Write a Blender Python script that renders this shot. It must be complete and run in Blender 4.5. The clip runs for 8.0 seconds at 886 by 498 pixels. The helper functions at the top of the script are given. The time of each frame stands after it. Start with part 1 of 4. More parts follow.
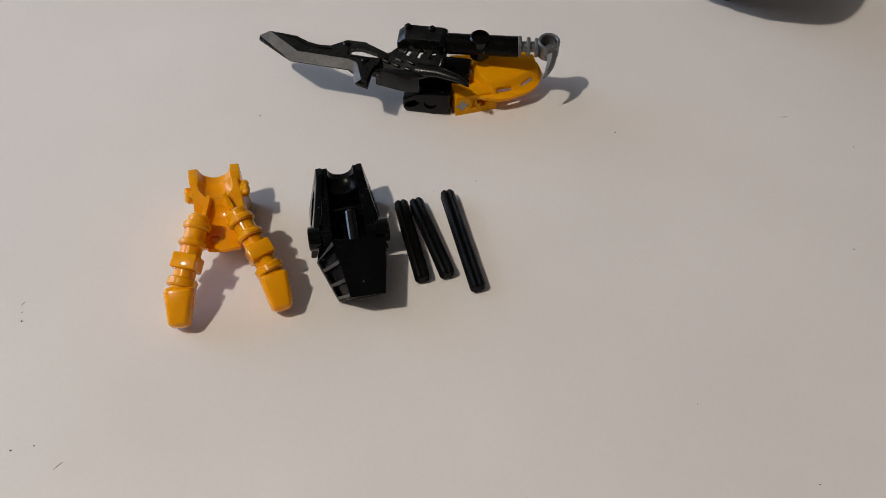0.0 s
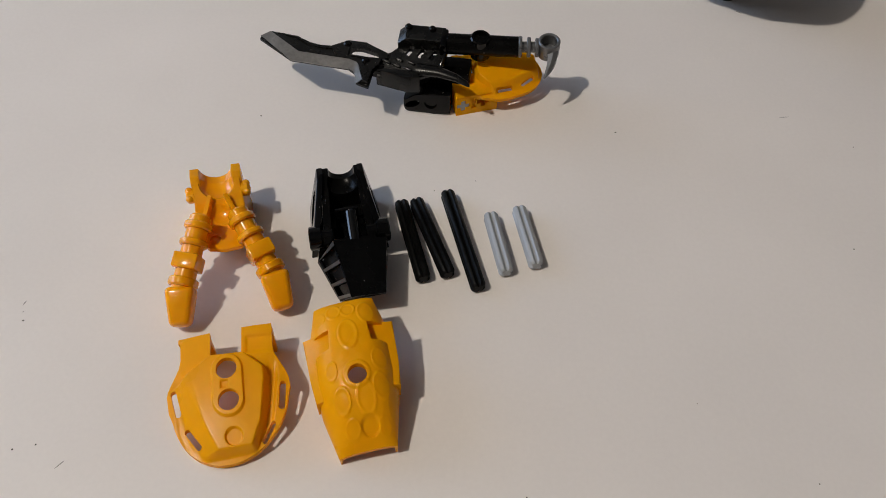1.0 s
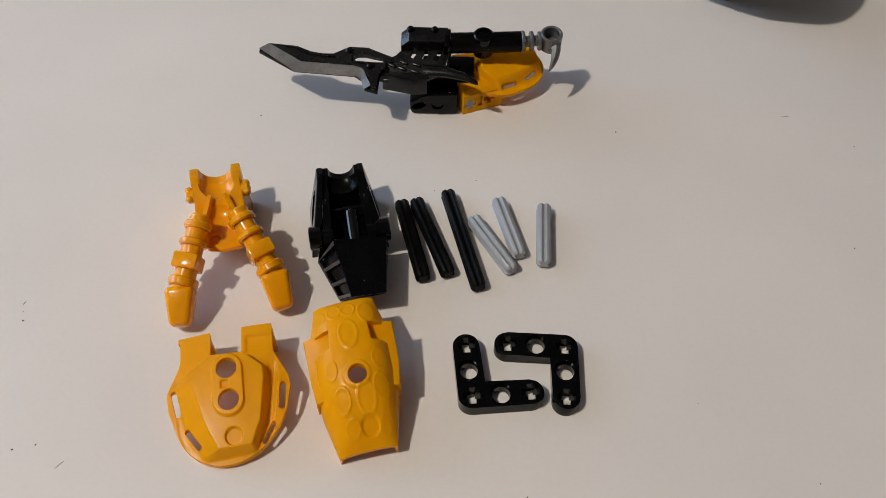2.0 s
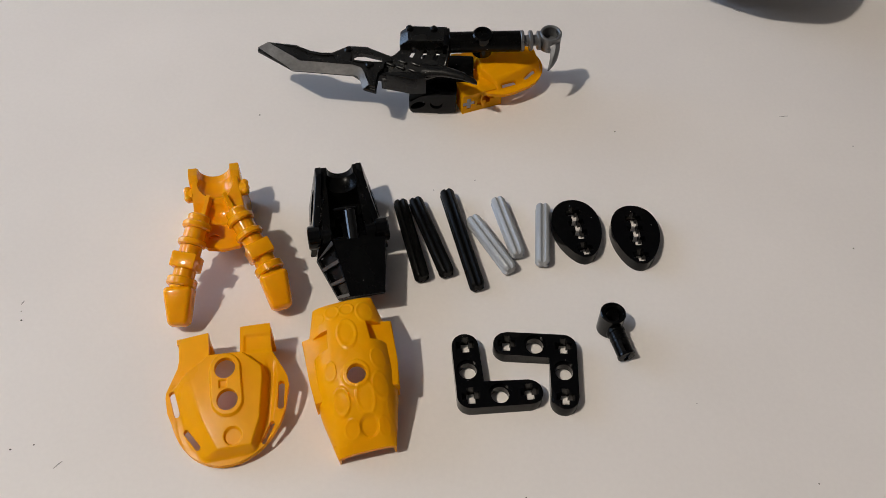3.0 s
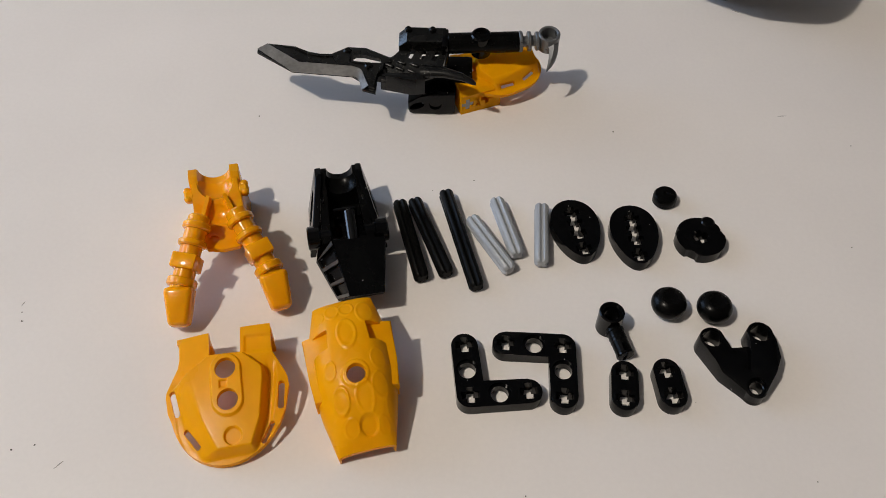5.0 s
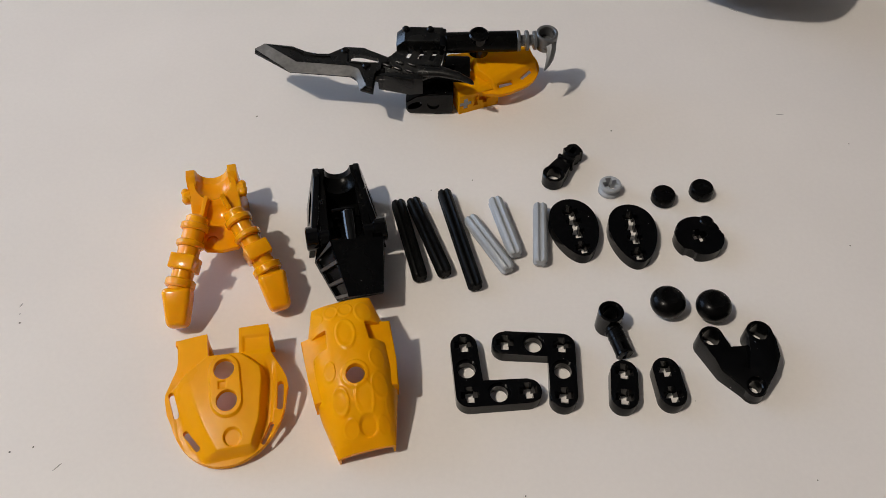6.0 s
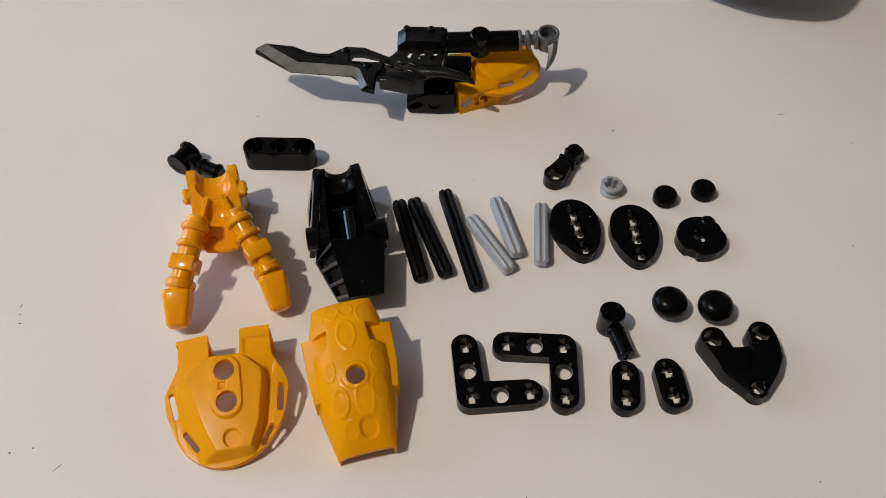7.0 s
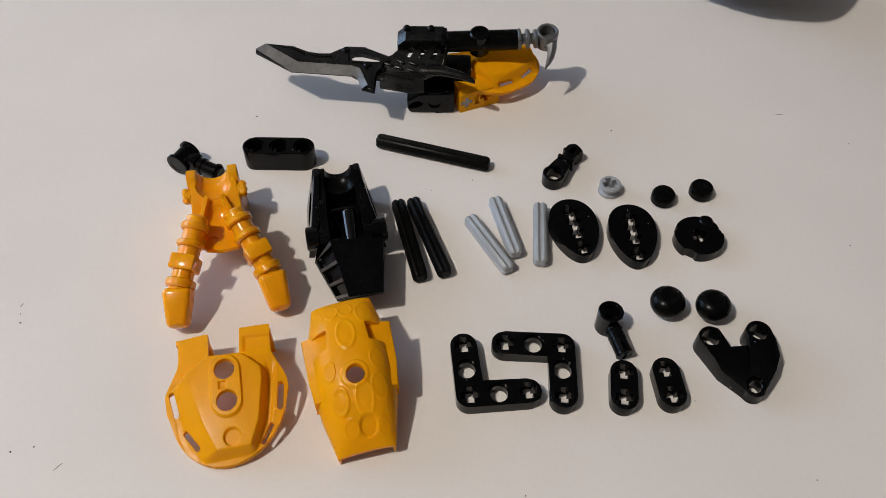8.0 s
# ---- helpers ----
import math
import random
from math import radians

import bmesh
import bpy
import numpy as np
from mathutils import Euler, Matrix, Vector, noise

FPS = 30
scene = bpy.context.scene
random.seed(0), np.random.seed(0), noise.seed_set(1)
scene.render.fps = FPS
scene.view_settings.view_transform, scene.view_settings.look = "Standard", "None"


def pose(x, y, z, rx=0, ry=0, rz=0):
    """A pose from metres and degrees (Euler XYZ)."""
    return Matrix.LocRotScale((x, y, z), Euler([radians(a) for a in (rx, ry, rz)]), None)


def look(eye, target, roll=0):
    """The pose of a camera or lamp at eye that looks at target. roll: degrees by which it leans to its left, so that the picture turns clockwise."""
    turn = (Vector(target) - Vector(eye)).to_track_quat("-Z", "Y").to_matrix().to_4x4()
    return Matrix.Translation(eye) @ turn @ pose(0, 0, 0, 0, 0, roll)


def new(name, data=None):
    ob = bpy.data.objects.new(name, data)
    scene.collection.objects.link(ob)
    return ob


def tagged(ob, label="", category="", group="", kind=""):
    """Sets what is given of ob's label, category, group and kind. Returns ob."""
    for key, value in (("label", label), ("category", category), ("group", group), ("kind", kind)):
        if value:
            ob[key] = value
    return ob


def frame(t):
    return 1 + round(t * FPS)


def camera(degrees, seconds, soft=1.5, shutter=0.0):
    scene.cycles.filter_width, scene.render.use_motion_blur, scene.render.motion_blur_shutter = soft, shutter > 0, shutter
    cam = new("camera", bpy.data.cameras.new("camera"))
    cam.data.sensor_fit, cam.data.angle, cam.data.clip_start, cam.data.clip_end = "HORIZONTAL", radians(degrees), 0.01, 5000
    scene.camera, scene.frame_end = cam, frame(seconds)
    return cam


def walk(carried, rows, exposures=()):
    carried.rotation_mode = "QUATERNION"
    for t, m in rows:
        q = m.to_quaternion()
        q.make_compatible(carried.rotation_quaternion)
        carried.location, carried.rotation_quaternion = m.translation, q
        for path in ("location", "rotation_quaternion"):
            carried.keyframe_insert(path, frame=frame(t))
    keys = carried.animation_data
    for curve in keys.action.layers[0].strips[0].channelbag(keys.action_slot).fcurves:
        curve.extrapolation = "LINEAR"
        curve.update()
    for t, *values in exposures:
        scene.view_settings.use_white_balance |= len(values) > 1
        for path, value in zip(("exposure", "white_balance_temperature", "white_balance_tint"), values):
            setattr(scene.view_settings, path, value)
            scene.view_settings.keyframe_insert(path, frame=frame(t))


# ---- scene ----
EXPO = 0.39
LAMP_W = 77.0
WINDOW_W = 20.0
cam = camera(55.5, 8.0, soft=0.45)
SHOTS = [
    (0.0, (0.00013, 0.00053, 0.20602, 38.454, -0.756, 1.268)),
    (0.067, (0.00014, 0.00022, 0.20643, 38.4395, -0.773, 1.261)),
    (0.333, (0.00014, 0.00022, 0.20643, 38.4395, -0.773, 1.261)),
    (0.367, (0.00015, -8e-05, 0.20683, 38.425, -0.79, 1.254)),
    (0.633, (0.00015, -8e-05, 0.20683, 38.425, -0.79, 1.254)),
    (0.667, (0.00012, 0.0, 0.20659, 38.4455, -0.775, 1.2805)),
    (0.933, (0.00012, 0.0, 0.20659, 38.4455, -0.775, 1.2805)),
    (0.967, (8e-05, 9e-05, 0.20635, 38.466, -0.76, 1.307)),
    (1.233, (8e-05, 9e-05, 0.20635, 38.466, -0.76, 1.307)),
    (1.267, (0.00022, -0.00017, 0.20595, 38.558, -0.665, 1.315)),
    (1.533, (0.00022, -0.00017, 0.20595, 38.558, -0.665, 1.315)),
    (1.567, (0.00019, -2e-05, 0.20599, 38.5212, -0.6926, 1.303)),
    (1.733, (0.00019, -2e-05, 0.20599, 38.5212, -0.6926, 1.303)),
    (2.767, (6e-05, 0.00056, 0.20616, 38.374, -0.803, 1.255)),
    (3.033, (6e-05, 0.00056, 0.20616, 38.374, -0.803, 1.255)),
    (3.067, (0.00028, 6e-05, 0.20637, 38.435, -0.757, 1.27)),
    (3.333, (0.00028, 6e-05, 0.20637, 38.435, -0.757, 1.27)),
    (3.367, (0.00049, -0.00044, 0.20658, 38.496, -0.711, 1.285)),
    (3.633, (0.00049, -0.00044, 0.20658, 38.496, -0.711, 1.285)),
    (3.667, (0.00029, -0.00025, 0.2061, 38.5425, -0.6985, 1.292)),
    (3.933, (0.00029, -0.00025, 0.2061, 38.5425, -0.6985, 1.292)),
    (3.967, (9e-05, -6e-05, 0.20561, 38.589, -0.686, 1.299)),
    (4.233, (9e-05, -6e-05, 0.20561, 38.589, -0.686, 1.299)),
    (4.267, (0.00048, -0.00048, 0.20651, 38.52, -0.722, 1.286)),
    (4.533, (0.00048, -0.00048, 0.20651, 38.52, -0.722, 1.286)),
    (4.567, (0.00036, -0.0004, 0.20645, 38.5104, -0.7186, 1.1982)),
    (4.733, (0.00036, -0.0004, 0.20645, 38.5104, -0.7186, 1.1982)),
    (5.767, (-0.0001, -7e-05, 0.20621, 38.472, -0.705, 0.847)),
    (6.033, (-0.0001, -7e-05, 0.20621, 38.472, -0.705, 0.847)),
    (6.067, (-0.0001, -7e-05, 0.20621, 38.472, -0.705, 0.847)),
    (6.333, (-0.0001, -7e-05, 0.20621, 38.472, -0.705, 0.847)),
    (6.367, (0.00039, 0.00058, 0.20573, 38.452, -0.561, 0.944)),
    (7.633, (0.00039, 0.00058, 0.20573, 38.452, -0.561, 0.944)),
    (7.667, (0.00019, 0.00029, 0.20614, 38.4325, -0.622, 0.9025)),
    (7.933, (0.00019, 0.00029, 0.20614, 38.4325, -0.622, 0.9025)),
    (7.967, (0.0, -0.0, 0.20656, 38.413, -0.683, 0.861)),
    (8.0, (0.0, -0.0, 0.20656, 38.413, -0.683, 0.861)),
]
walk(cam, [(t, pose(*p)) for t, p in SHOTS], exposures=[(t, EXPO + e, k, 10) for t, e, k in ((0.0, -0.14, 6500), (1.7, -0.10, 6500), (2.8, 0.0, 6500), (7.93, 0.02, 6480), (8.0, 0.04, 6350))])

# world, sun and lamps: a warm lamp over the table's left side, cool daylight from a window, closed white room
world = bpy.data.worlds.new("sky")
scene.world = world
world.use_nodes = True
wn = world.node_tree
sky = wn.nodes.new("ShaderNodeTexSky")
sky.sky_type, sky.sun_disc = "NISHITA", False
sky.sun_elevation, sky.sun_rotation = radians(35), radians(200)
wn.links.new(sky.outputs[0], wn.nodes["Background"].inputs[0])
wn.nodes["Background"].inputs[1].default_value = 0.08


def lamp(name, kind, watts, colour, m, **sizes):
    data = bpy.data.lights.new(name, kind)
    data.energy, data.color = watts, colour
    for key, value in sizes.items():
        if key == "radius":
            data.shadow_soft_size = value
        if key == "width":
            data.shape, data.size = "RECTANGLE", value
        if key == "height":
            data.size_y = value
    ob = new(name, data)
    ob.matrix_world = m
    return ob


lamp("ceiling_lamp", "POINT", LAMP_W, (1.0, 0.916, 0.79), pose(-1.037, -0.372, 1.93), radius=0.036)
lamp("window_light", "AREA", WINDOW_W, (0.48, 0.67, 0.98), look((-2.04, 1.0, 0.75), (0, 1.0, 0.6)), width=1.5, height=1.2)

# ---- materials ----


def material(name, colour, rough=0.3, metal=0.0, grain=0.0, grain_size=400.0, bump=0.0, bump_size=900.0, mottle=0.0,
             mottle_size=60.0, coat=0.0, scatter=0.0, gloss=0.5, dust=0.0, sheer=0.0):
    """A plastic or paint: a colour that varies at two scales, uneven gloss, and a fine relief."""
    mat = bpy.data.materials.new(name)
    mat.use_nodes = True
    tree = mat.node_tree
    b = tree.nodes["Principled BSDF"]
    b.inputs["Metallic"].default_value = metal
    b.inputs["Specular IOR Level"].default_value = gloss
    b.inputs["Coat Weight"].default_value = coat
    b.inputs["Coat Roughness"].default_value = 0.08
    if scatter:
        b.inputs["Subsurface Weight"].default_value = scatter
        b.inputs["Subsurface Radius"].default_value = (1.0, 0.5, 0.1)
        b.inputs["Subsurface Scale"].default_value = 0.003
    coord = tree.nodes.new("ShaderNodeTexCoord")

    def noise_at(size, detail):
        n = tree.nodes.new("ShaderNodeTexNoise")
        n.inputs["Scale"].default_value, n.inputs["Detail"].default_value = size, detail
        tree.links.new(coord.outputs["Object"], n.inputs["Vector"])
        return n.outputs["Fac"]

    def ranged(value, lo, hi):
        r = tree.nodes.new("ShaderNodeMapRange")
        r.inputs[1].default_value, r.inputs[2].default_value = 0.3, 0.7
        r.inputs[3].default_value, r.inputs[4].default_value = lo, hi
        tree.links.new(value, r.inputs[0])
        return r.outputs[0]

    fine, broad = noise_at(grain_size, 4.0), noise_at(mottle_size, 3.0)
    times = tree.nodes.new("ShaderNodeMath")
    times.operation = "MULTIPLY"
    tree.links.new(ranged(fine, 1 - grain, 1 + grain), times.inputs[0])
    tree.links.new(ranged(broad, 1 - mottle, 1 + mottle), times.inputs[1])
    scale = tree.nodes.new("ShaderNodeVectorMath")
    scale.operation = "SCALE"
    scale.inputs[0].default_value = colour
    tree.links.new(times.outputs[0], scale.inputs["Scale"])
    colour_out = scale.outputs[0]
    if dust:
        cells = tree.nodes.new("ShaderNodeTexVoronoi")
        cells.inputs["Scale"].default_value = 380.0
        tree.links.new(coord.outputs["Object"], cells.inputs["Vector"])
        near = tree.nodes.new("ShaderNodeMath")
        near.operation = "LESS_THAN"
        near.inputs[1].default_value = 0.055
        tree.links.new(cells.outputs["Distance"], near.inputs[0])
        split = tree.nodes.new("ShaderNodeSeparateColor")
        tree.links.new(cells.outputs["Color"], split.inputs[0])
        rare = tree.nodes.new("ShaderNodeMath")
        rare.operation = "GREATER_THAN"
        rare.inputs[1].default_value = dust
        tree.links.new(split.outputs[0], rare.inputs[0])
        both = tree.nodes.new("ShaderNodeMath")
        both.operation = "MULTIPLY"
        tree.links.new(near.outputs[0], both.inputs[0])
        tree.links.new(rare.outputs[0], both.inputs[1])
        mix = tree.nodes.new("ShaderNodeMix")
        mix.data_type = "RGBA"
        mix.inputs[7].default_value = (0.35, 0.34, 0.33, 1)
        tree.links.new(both.outputs[0], mix.inputs[0])
        tree.links.new(colour_out, mix.inputs[6])
        colour_out = mix.outputs[2]
    tree.links.new(colour_out, b.inputs["Base Color"])
    tree.links.new(ranged(broad, rough * 0.85, rough * 1.2), b.inputs["Roughness"])
    if bump:
        bp = tree.nodes.new("ShaderNodeBump")
        bp.inputs["Strength"].default_value, bp.inputs["Distance"].default_value = bump, 0.0002
        tree.links.new(noise_at(bump_size, 3.0), bp.inputs["Height"])
        tree.links.new(bp.outputs[0], b.inputs["Normal"])
    if sheer:
        thin = tree.nodes.new("ShaderNodeBsdfTranslucent")
        thin.inputs[0].default_value = (0.98, 0.48, 0.03, 1)
        blend = tree.nodes.new("ShaderNodeMixShader")
        blend.inputs[0].default_value = sheer
        tree.links.new(b.outputs[0], blend.inputs[1])
        tree.links.new(thin.outputs[0], blend.inputs[2])
        tree.links.new(blend.outputs[0], tree.nodes["Material Output"].inputs["Surface"])
    return mat


TABLE = material("white_laminate", (0.80, 0.755, 0.73), 0.42, grain=0.012, grain_size=700, mottle=0.03, mottle_size=14, bump=0.08, bump_size=1500)
YELLOW = material("glossy_yellow_plastic", (0.88, 0.355, 0.001), 0.15, gloss=0.5, grain=0.02, mottle=0.05, mottle_size=90, bump=0.05, bump_size=500, scatter=0.25)
SATIN = material("satin_yellow_plastic", (0.98, 0.43, 0.001), 0.3, gloss=0.2, sheer=0.2, grain=0.02, mottle=0.05, mottle_size=90, bump=0.08, bump_size=700, scatter=0.12)
BLACK = material("black_plastic", (0.0018, 0.0018, 0.002), 0.12, gloss=0.24, dust=0.78, grain=0.15, mottle=0.2, mottle_size=120, bump=0.10, bump_size=700)
DULL = material("dull_black_plastic", (0.004, 0.004, 0.004), 0.34, gloss=0.09, dust=0.8, grain=0.3, mottle=0.35, mottle_size=150, bump=0.35, bump_size=700)
MATT = material("matt_black_plastic", (0.0025, 0.0025, 0.0025), 0.26, gloss=0.1, dust=0.72, grain=0.15, mottle=0.2, mottle_size=120, bump=0.15, bump_size=900)
GUNMETAL = material("worn_black_plastic", (0.006, 0.006, 0.0058), 0.27, gloss=0.42, dust=0.8, grain=0.25, mottle=0.3, mottle_size=150, bump=0.3, bump_size=900)
GREY = material("grey_plastic", (0.335, 0.35, 0.375), 0.33, grain=0.02, mottle=0.04, mottle_size=150, bump=0.08)
SILVER = material("silver_plastic", (0.15, 0.153, 0.16), 0.30, metal=0.45, grain=0.06, mottle=0.12, mottle_size=250, bump=0.1)
STEEL = material("brushed_silver", (0.22, 0.21, 0.2), 0.36, metal=0.6, grain=0.12, grain_size=900, mottle=0.15, mottle_size=200, bump=0.15)
# black plastic lightened to grey: the highlight on the toe ribs is in the colour
SHEEN_GREY = material("sheen_grey_plastic", (0.055, 0.055, 0.056), 0.35, grain=0.2, mottle=0.2, mottle_size=200, bump=0.15)
GLOSS = material("shiny_black_plastic", (0.003, 0.003, 0.003), 0.06, gloss=0.6, grain=0.1, mottle=0.1, bump=0.05)
CASTER = material("dark_shadow_caster", (0.05, 0.048, 0.043), 0.4, grain=0.1, mottle=0.1, bump=0.1)
SPECK = material("dirt", (0.09, 0.08, 0.07), 0.8, grain=0.3)
STAIN = material("pencil_mark", (0.30, 0.28, 0.27), 0.7, grain=0.2)
WALL = material("grey_wall_paint", (0.2, 0.19, 0.18), 0.8, mottle=0.03, mottle_size=3, bump=0.2, bump_size=200)
CEIL = material("grey_ceiling_paint", (0.18, 0.176, 0.172), 0.85, mottle=0.03, mottle_size=3)
WOOD = material("floor_wood", (0.22, 0.13, 0.08), 0.45, grain=0.15, grain_size=60, mottle=0.2, mottle_size=6)
FRAME = material("window_paint", (0.75, 0.75, 0.74), 0.4, mottle=0.03)

# ---- mesh helpers: all lengths in millimetres, turned into metres when a part is linked ----


def mesh_of(name, bm, mat):
    bmesh.ops.recalc_face_normals(bm, faces=bm.faces)
    for f in bm.faces:
        f.smooth = True
    for e in bm.edges:
        if len(e.link_faces) == 2:
            e.smooth = e.calc_face_angle(0) < 0.6
    bmesh.ops.scale(bm, vec=(0.001, 0.001, 0.001), verts=bm.verts)
    me = bpy.data.meshes.new(name)
    bm.to_mesh(me)
    bm.free()
    me.materials.append(mat)
    return me


def part(name, bm, mat, parent=None, label=""):
    ob = new(name, mesh_of(name, bm, mat))
    ob.parent = parent
    return tagged(ob, label)


def thing(name, label, category, group=""):
    return tagged(new(name), label, category, group)


def merge(*bms):
    out = bmesh.new()
    for b in bms:
        me = bpy.data.meshes.new("piece")
        b.to_mesh(me)
        b.free()
        out.from_mesh(me)
        bpy.data.meshes.remove(me)
    return out


def moved(bm, x=0, y=0, z=0, rx=0, ry=0, rz=0):
    bmesh.ops.transform(bm, matrix=pose(x, y, z, rx, ry, rz), verts=bm.verts)
    return bm


def bevel_edges(bm, edges, width, segments=2):
    if width:
        bmesh.ops.bevel(bm, geom=list(edges), offset=width, segments=segments, profile=0.5, affect="EDGES")
    return bm


def prism(outline, z0, z1, bevel=0.3, top=None):
    """An upright slab over an outline; top: another outline of as many corners for its upper face."""
    bm = bmesh.new()
    lo = [bm.verts.new((x, y, z0)) for x, y in outline]
    hi = [bm.verts.new((x, y, z1)) for x, y in (top or outline)]
    bm.faces.new(lo[::-1])
    up = bm.faces.new(hi)
    n = len(lo)
    for i in range(n):
        bm.faces.new((lo[i], lo[(i + 1) % n], hi[(i + 1) % n], hi[i]))
    return bevel_edges(bm, up.edges, bevel)


def block(sx, sy, sz, bevel=0.3, taper=1.0):
    """A box on z = 0, its top smaller by taper, all edges rounded."""
    bm = bmesh.new()
    bmesh.ops.create_cube(bm, size=1)
    for v in bm.verts:
        k = taper if v.co.z > 0 else 1.0
        v.co = (v.co.x * sx * k, v.co.y * sy * k, (v.co.z + 0.5) * sz)
    return bevel_edges(bm, bm.edges, bevel)


def arc(x, y, r, a0, a1, n=14):
    return [(x + r * math.cos(radians(a0 + (a1 - a0) * i / n)), y + r * math.sin(radians(a0 + (a1 - a0) * i / n))) for i in range(n + 1)]


def lathe(profile, n=36):
    """A turned solid about z from (radius, height) pairs, closed at both ends."""
    bm = bmesh.new()
    rings = []
    for r, z in profile:
        if r < 1e-6:
            rings.append([bm.verts.new((0, 0, z))])
        else:
            rings.append([bm.verts.new((r * math.cos(math.tau * i / n), r * math.sin(math.tau * i / n), z)) for i in range(n)])
    for a, b in zip(rings, rings[1:]):
        for i in range(n):
            j = (i + 1) % n
            loop = [a[i % len(a)], a[j % len(a)], b[j % len(b)], b[i % len(b)]]
            loop = [v for k, v in enumerate(loop) if v not in loop[:k]]
            if len(loop) > 2:
                bm.faces.new(loop)
    for ring in (rings[0], rings[-1]):
        if len(ring) > 2:
            bm.faces.new(ring)
    bmesh.ops.recalc_face_normals(bm, faces=bm.faces)
    return bm


def rod(r, h, edge=0.3, n=32):
    return lathe([(r - edge, 0), (r, edge), (r, h - edge), (r - edge, h)], n)


def tube(r, inner, h, edge=0.25, n=36):
    """An open tube with rounded rims."""
    bm = bmesh.new()
    prof = [(inner, edge), (inner + edge, 0), (r - edge, 0), (r, edge), (r, h - edge), (r - edge, h), (inner + edge, h), (inner, h - edge)]
    rings = [[bm.verts.new((a * math.cos(math.tau * i / n), a * math.sin(math.tau * i / n), z)) for i in range(n)] for a, z in prof]
    for a, b in zip(rings, rings[1:] + rings[:1]):
        for i in range(n):
            bm.faces.new((a[i], a[(i + 1) % n], b[(i + 1) % n], b[i]))
    bmesh.ops.recalc_face_normals(bm, faces=bm.faces)
    return bm


def cross_outline(d=4.9, w=2.1):
    a, b = d / 2, w / 2
    return [(a, -b), (a, b), (b, b), (b, a), (-b, a), (-b, b), (-a, b), (-a, -b), (-b, -b), (-b, -a), (b, -a), (b, -b)]


def carve(bm, *cutters, keep=False):
    """bm with the cutters taken away; keep: what lies within them instead."""
    obs = []
    for b in (bm, *cutters):
        bmesh.ops.recalc_face_normals(b, faces=b.faces)
        me = bpy.data.meshes.new("carving")
        b.to_mesh(me)
        b.free()
        obs.append(new("carving", me))
    for c in obs[1:]:
        m = obs[0].modifiers.new("cut", "BOOLEAN")
        m.operation, m.solver, m.object = "INTERSECT" if keep else "DIFFERENCE", "EXACT", c
    done = bpy.data.meshes.new_from_object(obs[0].evaluated_get(bpy.context.evaluated_depsgraph_get()))
    out = bmesh.new()
    out.from_mesh(done)
    bpy.data.meshes.remove(done)
    for o in obs:
        me = o.data
        bpy.data.objects.remove(o)
        bpy.data.meshes.remove(me)
    return out


def round_hole(x, y, h, r=2.45):
    """Cutter for a pin hole with its shallow counterbore."""
    w = r + 0.7
    return moved(lathe([(w, -1), (w, 0.8), (r, 0.8), (r, h - 0.8), (w, h - 0.8), (w, h + 1)], 32), x, y, 0)


def cross_hole(x, y, h, turn=0):
    return moved(prism(cross_outline(), -1, h + 1, 0), x, y, 0, 0, 0, turn)


# ---- the room and the table ----


def slab(name, sx, sy, sz, x, y, z, mat, kind="structure"):
    bm = bmesh.new()
    bmesh.ops.create_cube(bm, size=1)
    bmesh.ops.scale(bm, vec=(sx * 1000, sy * 1000, sz * 1000), verts=bm.verts)
    ob = part(name, bm, mat)
    ob.location = (x, y, z)
    return tagged(ob, kind=kind)


slab("floor", 4.4, 4.4, 0.1, 0, 0, -0.80, WOOD)
slab("ceiling", 4.4, 4.4, 0.1, 0, 0, 2.20, CEIL)
slab("wall_north", 4.4, 0.1, 2.9, 0, 2.15, 0.7, WALL)
slab("wall_south", 4.4, 0.1, 2.9, 0, -2.15, 0.7, WALL)
slab("wall_east", 0.1, 4.2, 2.9, 2.15, 0, 0.7, WALL)
wall = carve(*(moved(block(a * 1000, b * 1000, c * 1000, 0), x * 1000, y * 1000, z * 1000)
               for a, b, c, x, y, z in ((0.1, 4.2, 2.9, -2.15, 0, -0.75), (0.4, 1.6, 1.3, -2.15, 1.0, 0.1))))
tagged(part("wall_west", wall, WALL), kind="structure")
window = tagged(new("window_1"), "white painted window frame", "window", kind="structure")
for sy, sz, y, z in ((1600, 50, 1000, 100), (1600, 50, 1000, 1350), (50, 1200, 225, 150), (50, 1200, 1775, 150), (40, 1200, 1000, 150)):
    part("window_frame", moved(block(60, sy, sz, 3), -2160, y, z), FRAME, window)

table = thing("table", "white laminate table top with scattered specks and faint marks", "table")
part("tabletop", moved(block(1500, 1100, 24, 3), 0, 250, -24), TABLE, table)
for lx in (-680, 680):
    for ly in (-230, 730):
        part("leg", moved(block(50, 50, 726, 2), lx, ly, -750), FRAME, table)


def speck(name, x, y, size, n, seed, mat=SPECK, stretch=1.0, turn=0):
    """A crumb of dirt lying on the table: a flat uneven lump."""
    rnd = random.Random(seed)
    pts = [(size * rnd.uniform(0.6, 1.2) * math.cos(math.tau * i / n) * stretch, size * rnd.uniform(0.6, 1.2) * math.sin(math.tau * i / n)) for i in range(n)]
    ob = part(name, moved(prism(pts, 0, size * 0.25, size * 0.1), 0, 0, 0, 0, 0, turn), mat)
    ob.location = (x / 1000, y / 1000, 0)
    return tagged(ob, "tiny dark speck of dirt on the table" if mat is SPECK else "faint grey scuff mark on the table", "speck" if mat is SPECK else "mark", "marks on the table")


